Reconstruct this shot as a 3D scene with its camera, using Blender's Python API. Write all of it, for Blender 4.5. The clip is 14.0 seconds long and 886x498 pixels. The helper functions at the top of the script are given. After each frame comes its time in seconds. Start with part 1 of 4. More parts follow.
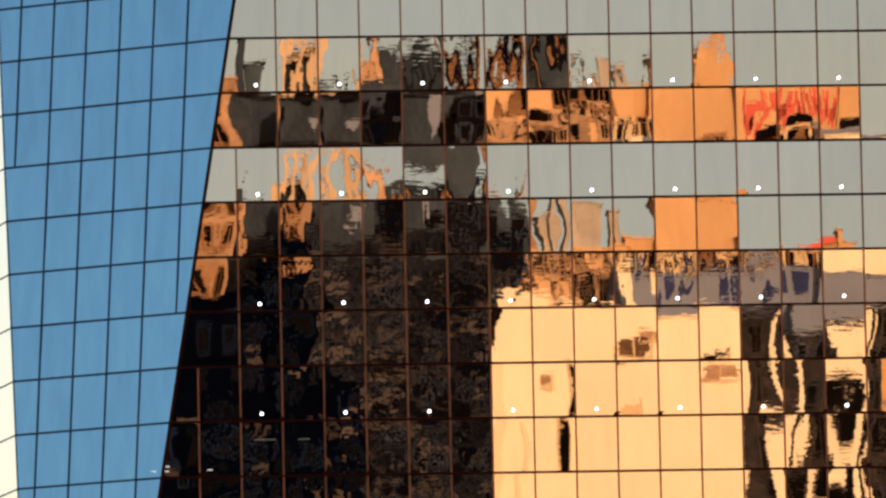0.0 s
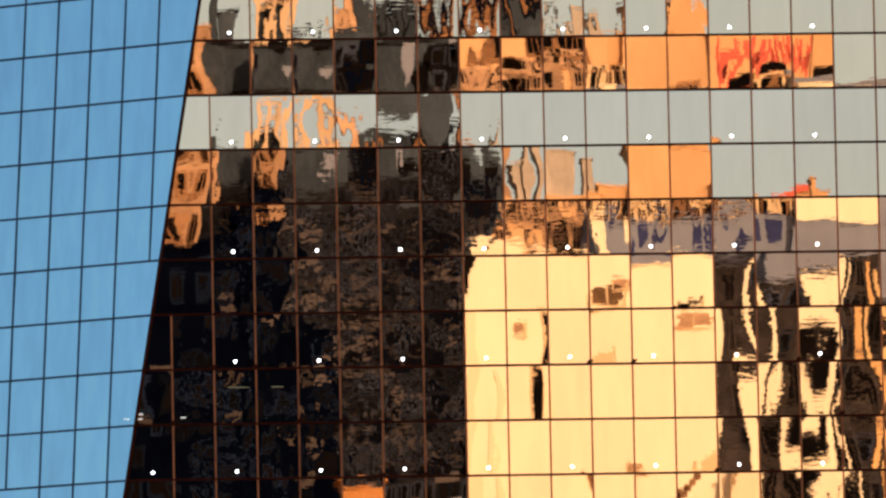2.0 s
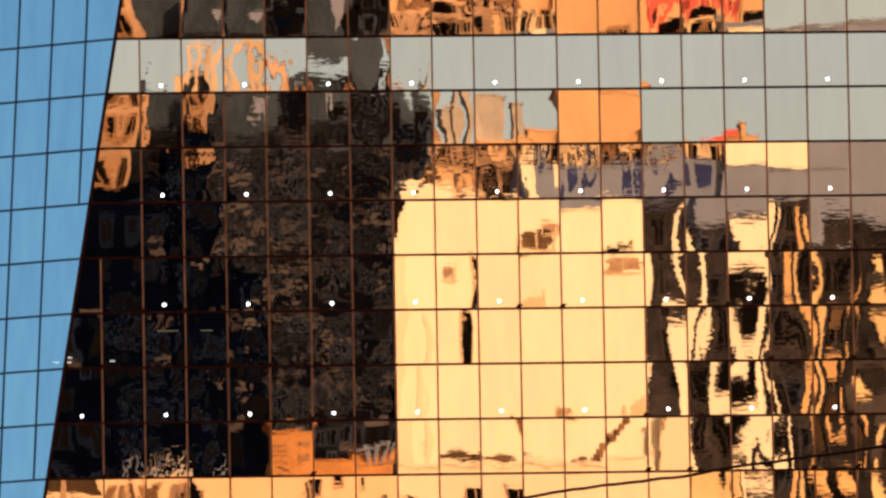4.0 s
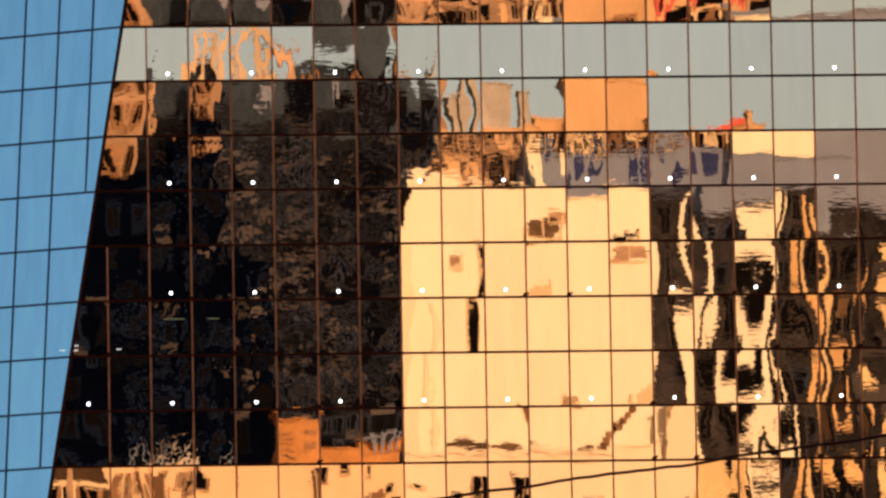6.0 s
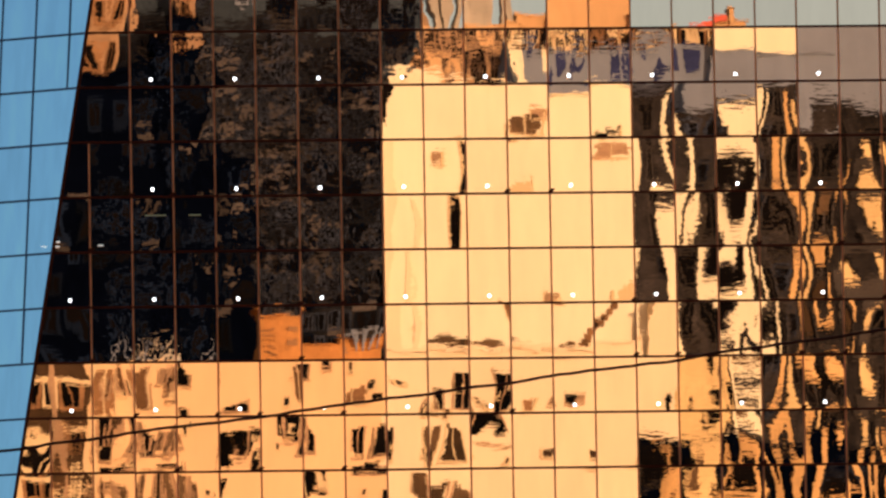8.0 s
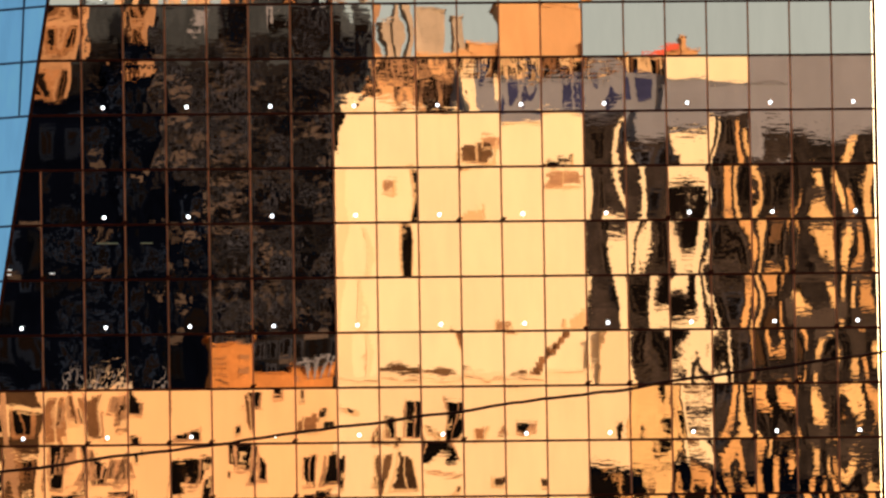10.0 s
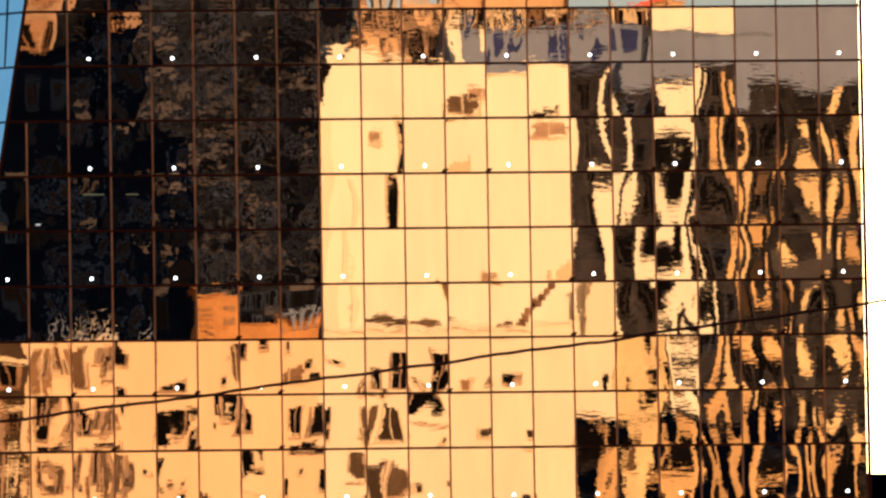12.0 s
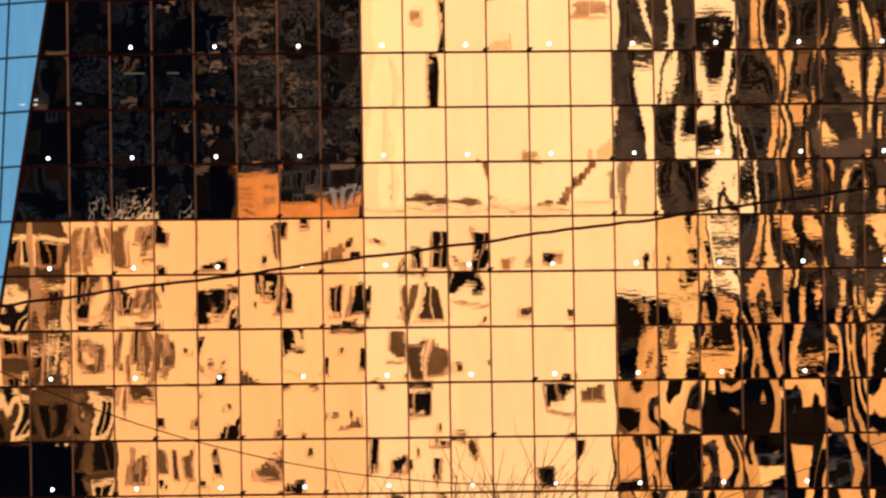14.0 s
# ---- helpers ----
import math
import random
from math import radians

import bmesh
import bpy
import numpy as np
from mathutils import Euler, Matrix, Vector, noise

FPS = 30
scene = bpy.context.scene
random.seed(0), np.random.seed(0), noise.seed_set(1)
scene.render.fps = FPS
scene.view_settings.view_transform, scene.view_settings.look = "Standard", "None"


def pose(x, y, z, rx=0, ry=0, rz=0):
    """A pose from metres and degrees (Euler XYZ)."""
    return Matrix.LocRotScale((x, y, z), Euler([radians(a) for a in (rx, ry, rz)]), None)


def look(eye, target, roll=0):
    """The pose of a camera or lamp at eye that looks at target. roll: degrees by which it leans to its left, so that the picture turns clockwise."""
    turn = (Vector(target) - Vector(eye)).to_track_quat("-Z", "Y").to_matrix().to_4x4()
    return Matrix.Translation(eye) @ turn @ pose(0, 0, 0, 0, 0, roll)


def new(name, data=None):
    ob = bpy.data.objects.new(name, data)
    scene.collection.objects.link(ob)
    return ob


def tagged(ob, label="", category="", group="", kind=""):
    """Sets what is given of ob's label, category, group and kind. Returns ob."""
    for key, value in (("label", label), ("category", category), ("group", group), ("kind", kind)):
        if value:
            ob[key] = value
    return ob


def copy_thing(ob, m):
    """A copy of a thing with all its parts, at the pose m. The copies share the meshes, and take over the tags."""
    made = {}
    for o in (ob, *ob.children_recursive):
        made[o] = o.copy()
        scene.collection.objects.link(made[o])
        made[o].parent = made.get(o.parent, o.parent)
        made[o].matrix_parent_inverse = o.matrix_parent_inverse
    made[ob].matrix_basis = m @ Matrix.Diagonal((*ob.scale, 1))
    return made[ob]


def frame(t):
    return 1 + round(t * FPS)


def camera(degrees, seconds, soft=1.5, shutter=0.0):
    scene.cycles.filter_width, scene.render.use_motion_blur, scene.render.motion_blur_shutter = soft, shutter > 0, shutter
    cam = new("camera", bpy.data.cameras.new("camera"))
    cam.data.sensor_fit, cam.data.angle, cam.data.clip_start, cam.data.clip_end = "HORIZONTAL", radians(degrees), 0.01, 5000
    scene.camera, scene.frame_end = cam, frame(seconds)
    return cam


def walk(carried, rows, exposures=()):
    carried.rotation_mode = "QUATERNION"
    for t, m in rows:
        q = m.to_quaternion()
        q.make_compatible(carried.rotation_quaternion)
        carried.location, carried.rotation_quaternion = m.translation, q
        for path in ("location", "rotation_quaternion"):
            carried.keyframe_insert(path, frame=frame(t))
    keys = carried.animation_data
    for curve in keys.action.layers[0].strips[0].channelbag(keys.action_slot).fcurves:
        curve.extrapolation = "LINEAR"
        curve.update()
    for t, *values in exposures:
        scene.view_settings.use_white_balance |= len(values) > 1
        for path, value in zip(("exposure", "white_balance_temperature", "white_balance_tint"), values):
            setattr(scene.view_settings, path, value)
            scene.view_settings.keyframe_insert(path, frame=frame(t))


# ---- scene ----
# The camera stands on the ground 361 m from a mirrored tower and turns where it is.
EYE = (-15.85, -360.76, 1.7)
cam = camera(5.0, 14.0, soft=2.6)
TURNS = [
    (0.0, -3.5630, 6.3887, 1.174),
    (0.5, -3.6020, 6.3206, 1.128),
    (1.0, -3.6466, 6.2240, 1.107),
    (1.5, -3.6770, 6.1485, 1.148),
    (2.0, -3.7082, 6.0915, 1.142),
    (2.5, -3.7326, 6.0465, 1.103),
    (3.0, -3.8357, 5.9340, 1.050),
    (3.5, -4.0470, 5.8389, 1.052),
    (3.7, -4.1013, 5.7967, 1.053),
    (6.0, -4.0640, 5.7030, 1.004),
    (6.5, -4.0219, 5.3737, 0.995),
    (7.0, -4.0255, 5.1174, 0.987),
    (7.5, -4.0680, 5.1050, 1.000),
    (8.0, -4.1578, 5.1166, 0.992),
    (8.5, -4.3021, 5.1541, 0.984),
    (11.0, -4.4705, 5.3033, 0.964),
    (11.5, -4.5032, 5.1923, 0.969),
    (12.0, -4.5100, 4.9958, 0.954),
    (12.5, -4.4707, 4.8435, 0.952),
    (13.0, -4.4124, 4.5654, 0.937),
    (13.5, -4.3323, 4.3976, 0.941),
    (14.0, -4.2691, 4.3158, 0.912),
]
walk(cam, [(t, pose(*EYE, 90 + up, 0, yaw) @ pose(0, 0, 0, 0, 0, -lean)) for t, yaw, up, lean in TURNS],
     exposures=[(0.0, -0.22, 6500, 10), (0.5, -0.17, 6500, 10), (1.0, 0.05, 6500, 10), (1.5, 0.1, 6500, 10), (3.5, 0.07, 6500, 10), (6.0, -0.1, 6500, 10), (8.5, -0.07, 6500, 9),
                (11.0, 0.0, 6350, 6), (14.0, 0.02, 6250, 5)])

# ---- light: a low warm sun from behind the tower, clear evening sky ----
SUN_UP, SUN_SIDE = 11.0, 12.0      # degrees above the horizon, degrees right of the tower's back
world = bpy.data.worlds.new("evening_sky")
scene.world = world
world.use_nodes = True
wn = world.node_tree.nodes
sky = wn.new("ShaderNodeTexSky")
sky.sky_type = "NISHITA"
sky.sun_disc = False
sky.sun_elevation = radians(SUN_UP)
sky.sun_rotation = radians(SUN_SIDE)
sky.air_density, sky.dust_density, sky.ozone_density = 1.0, 2.0, 2.0
world.node_tree.links.new(sky.outputs["Color"], wn["Background"].inputs["Color"])
wn["Background"].inputs["Strength"].default_value = 0.18
sun_data = bpy.data.lights.new("sun", "SUN")
sun_data.energy, sun_data.angle, sun_data.color = 3.9, radians(0.5), (1.0, 0.97, 0.76)
sun = new("sun", sun_data)
sun_dir = Vector((math.sin(radians(SUN_SIDE)) * math.cos(radians(SUN_UP)), math.cos(radians(SUN_SIDE)) * math.cos(radians(SUN_UP)), math.sin(radians(SUN_UP))))
sun.matrix_basis = look(tuple(sun_dir * 900), (0, 0, 0))


# ---- materials ----
def mat(name, colour, rough=0.6, metal=0.0, vary=0.15, scale=1.0, bump=0.0, streak=1.0, per_piece=0.0, gloss=0.5):
    """A painted or built surface: colour mottled at two scales, fine relief, and a shade of its own for each piece."""
    m = bpy.data.materials.new(name)
    m.use_nodes = True
    nt = m.node_tree
    b = nt.nodes["Principled BSDF"]
    b.inputs["Roughness"].default_value, b.inputs["Metallic"].default_value = rough, metal
    b.inputs["Specular IOR Level"].default_value = gloss
    co = nt.nodes.new("ShaderNodeTexCoord")
    mp = nt.nodes.new("ShaderNodeMapping")
    mp.inputs["Scale"].default_value = (1, 1, 1 / streak)
    nt.links.new(co.outputs["Object"], mp.inputs["Vector"])
    total = None
    for k, w in ((scale, 1.0), (scale * 7.3, 0.5)):
        n = nt.nodes.new("ShaderNodeTexNoise")
        n.inputs["Scale"].default_value, n.inputs["Detail"].default_value = k, 5
        nt.links.new(mp.outputs["Vector"], n.inputs["Vector"])
        mr = nt.nodes.new("ShaderNodeMapRange")
        mr.inputs["From Min"].default_value, mr.inputs["From Max"].default_value = 0.3, 0.7
        mr.inputs["To Min"].default_value, mr.inputs["To Max"].default_value = 1 - vary * w, 1 + vary * w
        nt.links.new(n.outputs["Fac"], mr.inputs["Value"])
        if total is None:
            total = mr.outputs["Result"]
        else:
            mu = nt.nodes.new("ShaderNodeMath")
            mu.operation = "MULTIPLY"
            nt.links.new(total, mu.inputs[0])
            nt.links.new(mr.outputs["Result"], mu.inputs[1])
            total = mu.outputs["Value"]
    if per_piece:
        oi = nt.nodes.new("ShaderNodeObjectInfo")
        mr = nt.nodes.new("ShaderNodeMapRange")
        mr.inputs["To Min"].default_value, mr.inputs["To Max"].default_value = 1 - per_piece, 1 + per_piece
        nt.links.new(oi.outputs["Random"], mr.inputs["Value"])
        mu = nt.nodes.new("ShaderNodeMath")
        mu.operation = "MULTIPLY"
        nt.links.new(total, mu.inputs[0])
        nt.links.new(mr.outputs["Result"], mu.inputs[1])
        total = mu.outputs["Value"]
    vm = nt.nodes.new("ShaderNodeVectorMath")
    vm.operation = "SCALE"
    vm.inputs[0].default_value = colour
    nt.links.new(total, vm.inputs["Scale"])
    nt.links.new(vm.outputs["Vector"], b.inputs["Base Color"])
    if bump:
        n = nt.nodes.new("ShaderNodeTexNoise")
        n.inputs["Scale"].default_value, n.inputs["Detail"].default_value = scale * 9, 4
        nt.links.new(co.outputs["Object"], n.inputs["Vector"])
        bp = nt.nodes.new("ShaderNodeBump")
        bp.inputs["Distance"].default_value = bump
        nt.links.new(n.outputs["Fac"], bp.inputs["Height"])
        nt.links.new(bp.outputs["Normal"], b.inputs["Normal"])
    return m


def mirror_glass(name, colour, ripple, stretch=0.5, comb=0.00009, rough=0.004, detail=1.0, sky_tone=0.03, size=1.0):
    """Mirror-coated glass: broad ripples a fraction of a millimetre deep, fine roller waves across, a slight tint of its own on every pane."""
    m = bpy.data.materials.new(name)
    m.use_nodes = True
    nt = m.node_tree
    b = nt.nodes["Principled BSDF"]
    b.inputs["Metallic"].default_value, b.inputs["Roughness"].default_value = 1.0, rough
    co = nt.nodes.new("ShaderNodeTexCoord")
    oi = nt.nodes.new("ShaderNodeObjectInfo")
    mr = nt.nodes.new("ShaderNodeMapRange")
    mr.inputs["To Min"].default_value, mr.inputs["To Max"].default_value = 0.94, 1.02
    nt.links.new(oi.outputs["Random"], mr.inputs["Value"])
    tint = nt.nodes.new("ShaderNodeVectorMath")
    tint.operation = "SCALE"
    tint.inputs[0].default_value = colour
    nt.links.new(tint.outputs["Vector"], b.inputs["Base Color"])
    ml = nt.nodes.new("ShaderNodeMath")
    ml.operation = "MULTIPLY"
    ml.inputs[1].default_value = 173.0
    nt.links.new(oi.outputs["Random"], ml.inputs[0])
    ad = nt.nodes.new("ShaderNodeVectorMath")
    nt.links.new(co.outputs["Object"], ad.inputs[0])
    nt.links.new(ml.outputs["Value"], ad.inputs[1])
    # upright streaks of tone, painted in for haze and cloud in the reflected sky
    run = nt.nodes.new("ShaderNodeVectorMath")
    run.operation = "MULTIPLY"
    run.inputs[1].default_value = (1.5, 1.0, 0.35)
    nt.links.new(ad.outputs["Vector"], run.inputs[0])
    sky_runs = nt.nodes.new("ShaderNodeTexNoise")
    sky_runs.inputs["Scale"].default_value, sky_runs.inputs["Detail"].default_value = 1.3, 4.0
    nt.links.new(run.outputs["Vector"], sky_runs.inputs["Vector"])
    dr = nt.nodes.new("ShaderNodeMapRange")
    dr.inputs["From Min"].default_value, dr.inputs["From Max"].default_value = 0.3, 0.7
    dr.inputs["To Min"].default_value, dr.inputs["To Max"].default_value = 1 - sky_tone, 1 + sky_tone
    nt.links.new(sky_runs.outputs["Fac"], dr.inputs["Value"])
    shade = nt.nodes.new("ShaderNodeMath")
    shade.operation = "MULTIPLY"
    nt.links.new(mr.outputs["Result"], shade.inputs[0])
    nt.links.new(dr.outputs["Result"], shade.inputs[1])
    nt.links.new(shade.outputs["Value"], tint.inputs["Scale"])
    normal = None
    for grain, octaves, squeeze, depth in ((size, detail, (1.0, 1.0, stretch), ripple), (1.0, 2.0, (2.2, 1.0, 9.0), comb)):
        sq = nt.nodes.new("ShaderNodeVectorMath")
        sq.operation = "MULTIPLY"
        sq.inputs[1].default_value = squeeze
        nt.links.new(ad.outputs["Vector"], sq.inputs[0])
        n = nt.nodes.new("ShaderNodeTexNoise")
        n.inputs["Scale"].default_value, n.inputs["Detail"].default_value, n.inputs["Roughness"].default_value = grain, octaves, 0.4
        nt.links.new(sq.outputs["Vector"], n.inputs["Vector"])
        bp = nt.nodes.new("ShaderNodeBump")
        bp.inputs["Strength"].default_value, bp.inputs["Distance"].default_value = 1.0, depth
        nt.links.new(n.outputs["Fac"], bp.inputs["Height"])
        if normal is not None:
            nt.links.new(normal, bp.inputs["Normal"])
        normal = bp.outputs["Normal"]
    nt.links.new(normal, b.inputs["Normal"])
    return m


def glow(name, colour, strength):
    m = bpy.data.materials.new(name)
    m.use_nodes = True
    b = m.node_tree.nodes["Principled BSDF"]
    b.inputs["Base Color"].default_value = (*colour, 1)
    b.inputs["Emission Color"].default_value = (*colour, 1)
    b.inputs["Emission Strength"].default_value = strength
    return m


# Tints differ by facet to colour the sky that each one reflects.
GLASS = mirror_glass("mirror_glass", (0.95, 0.63, 0.48), 0.00034, comb=0.000035)
GLASS_WAVY = mirror_glass("wavy_mirror_glass", (0.95, 0.63, 0.48), 0.00040, 0.3, comb=0.00011, detail=1.8)
GLASS_MID = mirror_glass("rippled_mirror_glass", (0.95, 0.63, 0.48), 0.0011, comb=0.00009, detail=2.2)
GLASS_SWIRL = mirror_glass("swirled_mirror_glass", (0.95, 0.63, 0.48), 0.0009, 0.9, comb=0.00006, detail=1.8, size=1.6)
GLASS_CLEAR = mirror_glass("pale_mirror_glass", (0.86, 0.90, 0.98), 0.0001, comb=0.00003)
GLASS_BLUE = mirror_glass("blue_tinted_mirror_glass", (0.60, 0.88, 1.0), 0.0003, comb=0.00005, sky_tone=0.07)
# Warm light thrown back by the city is put into this orange.
WARM_MULLION = mat("warm_lit_mullion_paint", (0.98, 0.235, 0.080), 0.6, 0.0, 0.2, 0.8, per_piece=0.2, gloss=0.05)
DARK_METAL = mat("dark_metal", (0.10, 0.014, 0.005), 0.8, 0.0, 0.2, 0.8, gloss=0.03)
SLATE_METAL = mat("slate_metal", (0.09, 0.11, 0.17), 0.6, 0.0, 0.2, 0.8)
CORE = mat("dark_spandrel_board", (0.03, 0.03, 0.032), 0.8, 0, 0.2, 0.5)
LAMP = glow("white_lamp", (0.92, 0.95, 1.0), 6.0)
DASH = glow("pale_strip", (0.9, 0.9, 0.85), 0.8)
TUBE = glow("dim_tube", (0.5, 0.42, 0.2), 0.12)
ASPHALT = mat("asphalt", (0.05, 0.05, 0.05), 0.9, 0, 0.25, 0.1, 0.01, gloss=0.04)
CREAM = mat("cream_render", (0.79, 0.66, 0.445), 0.85, 0, 0.05, 0.06, 0.01, streak=3, gloss=0.04)
BUFF = mat("buff_render", (0.73, 0.465, 0.245), 0.85, 0, 0.06, 0.06, 0.01, streak=3, gloss=0.04)
BISCUIT = mat("biscuit_render", (0.76, 0.58, 0.365), 0.85, 0, 0.06, 0.06, 0.01, streak=3, gloss=0.04)
SIENNA = mat("sienna_panel", (0.20, 0.10, 0.045), 0.85, 0, 0.35, 0.5, 0.01, per_piece=0.5, gloss=0.04)
DARK_BROWN = mat("dark_brown_panel", (0.085, 0.048, 0.024), 0.85, 0, 0.4, 0.6, 0.01, streak=3, per_piece=0.5, gloss=0.04)
NAVY = mat("navy_shutter", (0.03, 0.035, 0.09), 0.8, 0, 0.3, 0.6, gloss=0.04)
HONEY = mat("honey_stone", (0.64, 0.42, 0.19), 0.85, 0, 0.22, 0.35, 0.01, streak=2, per_piece=0.15, gloss=0.04)
AMBER = mat("amber_stone", (0.53, 0.30, 0.12), 0.85, 0, 0.28, 0.4, 0.01, streak=2, per_piece=0.2, gloss=0.04)
RUST = mat("rust_render", (0.42, 0.18, 0.055), 0.85, 0, 0.25, 0.3, 0.01, gloss=0.04)
CLAY = mat("clay_render", (0.40, 0.235, 0.13), 0.85, 0, 0.3, 0.35, 0.01, per_piece=0.25, gloss=0.04)
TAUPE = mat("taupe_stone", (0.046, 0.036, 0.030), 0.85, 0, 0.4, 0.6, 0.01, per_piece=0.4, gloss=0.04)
BONE = mat("bone_render", (0.40, 0.34, 0.27), 0.85, 0, 0.25, 0.4, 0.01, streak=3, gloss=0.04)
APRICOT = mat("apricot_render", (0.52, 0.36, 0.21), 0.85, 0, 0.2, 0.3, 0.01, streak=2, gloss=0.04)
TAN = mat("tan_render", (0.66, 0.46, 0.25), 0.85, 0, 0.12, 0.1, 0.01, streak=3, gloss=0.04)
ORANGE = mat("orange_render", (0.55, 0.32, 0.15), 0.85, 0, 0.15, 0.15, 0.01, streak=3, per_piece=0.15, gloss=0.04)
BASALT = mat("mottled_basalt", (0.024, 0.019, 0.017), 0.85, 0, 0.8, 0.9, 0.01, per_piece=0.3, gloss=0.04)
BROWN = mat("brown_brick", (0.050, 0.028, 0.014), 0.9, 0, 0.3, 0.3, 0.01, gloss=0.04)
# Tower and wing colours carry shade and blue skylight in the paint.
TOWER_SHADE = mat("tower_shade_stone", (0.0115, 0.0110, 0.0120), 0.9, 0, 0.5, 0.5, 0.01, streak=2, gloss=0.0)
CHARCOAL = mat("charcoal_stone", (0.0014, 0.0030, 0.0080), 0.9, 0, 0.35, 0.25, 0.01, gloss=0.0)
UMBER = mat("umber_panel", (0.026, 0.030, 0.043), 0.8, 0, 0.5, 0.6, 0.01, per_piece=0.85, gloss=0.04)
PEAT = mat("peat_panel", (0.062, 0.050, 0.044), 0.8, 0, 0.4, 0.4, 0.01, per_piece=0.7, gloss=0.04)
DIM_GREY = mat("dim_grey_render", (0.040, 0.050, 0.061), 0.85, 0, 0.45, 0.4, 0.01, streak=2, per_piece=0.3, gloss=0.04)
WING_BLACK = mat("wing_black_panel", (0.0038, 0.0075, 0.0175), 0.8, 0, 0.4, 0.4, 0.01, per_piece=0.8, gloss=0.04)
# Blue-grey that holds the shade of walls turned from the sun.
MAUVE = mat("shade_grey", (0.185, 0.195, 0.23), 0.9, 0, 0.1, 0.1, 0.01, gloss=0.04)
RED = mat("red_paint", (0.55, 0.07, 0.03), 0.7, 0, 0.25, 0.6)
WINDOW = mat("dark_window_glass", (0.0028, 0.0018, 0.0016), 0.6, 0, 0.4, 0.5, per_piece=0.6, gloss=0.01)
CABLE = mat("black_cable", (0.050, 0.011, 0.006), 0.8, 0, 0.2, 9, gloss=0.05)
BARK = mat("bare_bark", (0.075, 0.030, 0.014), 0.9, 0, 0.3, 4, 0.004)
# Near black: deep shade is put into this wall colour.
SHADE_BLACK = mat("shade_black_wall", (0.0008, 0.0014, 0.0040), 0.9, 0, 0.3, 0.4, gloss=0.0)


# ---- building helpers ----
def part(name, bm, material, parent=None, label="", m=None):
    me = bpy.data.meshes.new(name)
    bm.to_mesh(me)
    bm.free()
    for one in (material if isinstance(material, (list, tuple)) else (material,)):
        me.materials.append(one)
    ob = new(name, me)
    ob.parent = parent
    if m is not None:
        ob.matrix_basis = m
    if label:
        ob["label"] = label
    return ob


GLAZING = {}      # the glass that belongs to a window's frame


def share(name, me, parent, m):
    ob = new(name, me)
    ob.parent = parent
    ob.matrix_basis = m
    if me.name in GLAZING:
        glass = new("pane", GLAZING[me.name])
        glass.parent = ob
    return ob


def thing(name, label, category, at=(0, 0, 0), group="", kind=""):
    ob = new(name)
    ob.location = at
    return tagged(ob, label, category, group, kind)


def add_box(bm, x0, x1, y0, y1, z0, z1, slot=0):
    v = [bm.verts.new(c) for c in ((x0, y0, z0), (x1, y0, z0), (x1, y1, z0), (x0, y1, z0), (x0, y0, z1), (x1, y0, z1), (x1, y1, z1), (x0, y1, z1))]
    for q in ((3, 2, 1, 0), (4, 5, 6, 7), (0, 1, 5, 4), (1, 2, 6, 5), (2, 3, 7, 6), (3, 0, 4, 7)):
        bm.faces.new([v[i] for i in q]).material_index = slot
    return bm


def box(*a):
    return add_box(bmesh.new(), *a)


def bar_between(a, b, side, out, w, d):
    """A bar from a to b, w wide along side and d deep along out, as a bmesh."""
    bm = bmesh.new()
    a, b, side, out = Vector(a), Vector(b), Vector(side).normalized() * w / 2, Vector(out).normalized() * d
    ring = []
    for p in (a, b):
        ring.append([bm.verts.new(p + s * side + o * out) for s, o in ((-1, -0.4), (1, -0.4), (1, 0.55), (0.8, 0.6), (-0.8, 0.6), (-1, 0.55))])
    n = 6
    for i in range(n):
        bm.faces.new((ring[0][i], ring[0][(i + 1) % n], ring[1][(i + 1) % n], ring[1][i]))
    bm.faces.new(ring[0][::-1])
    bm.faces.new(ring[1])
    bmesh.ops.recalc_face_normals(bm, faces=bm.faces)
    return bm


# ---- the mirrored tower ----
LAMP_Z = 48.163              # height of the top row of lamps
ROW, COL = 1.973, 1.5        # height and width of a pane
T0 = LAMP_Z - 0.26           # transom under that row
PHI, BETA, EDGE0 = radians(36.0), math.atan(0.0986), -1.226
U0, U_COL = -8.926, 1.468
TOP_ROW, LOW_ROW = -4, 23
H_DIR = Vector((math.cos(PHI), -math.sin(PHI), 0))
UP_DIR = Vector((math.sin(PHI) * math.sin(BETA), math.cos(PHI) * math.sin(BETA), math.cos(BETA)))
IN_DIR = UP_DIR.cross(H_DIR)
ORIGIN = Vector((EDGE0, 0, LAMP_Z))
SKEW = pose(0, 0, 0)
for i, axis in enumerate((H_DIR, IN_DIR, UP_DIR)):
    for j in range(3):
        SKEW[j][i] = axis[j]


def z_of(r):
    return T0 - r * ROW


def edge_x(z):
    """Where the slanting edge crosses the front at height z."""
    return EDGE0 + (z - LAMP_Z) * math.tan(BETA) / math.sin(PHI)


def u_in(z):
    return (z - LAMP_Z) * math.tan(BETA) / math.tan(PHI)


def u_out(z):
    return -9.598 - 0.0989 * (z - LAMP_Z)


def on_left(u, z):
    return ORIGIN + u * H_DIR + ((z - LAMP_Z) / math.cos(BETA)) * UP_DIR


tower = thing("glass_tower", "tall faceted office tower clad in mirror glass panes", "building")


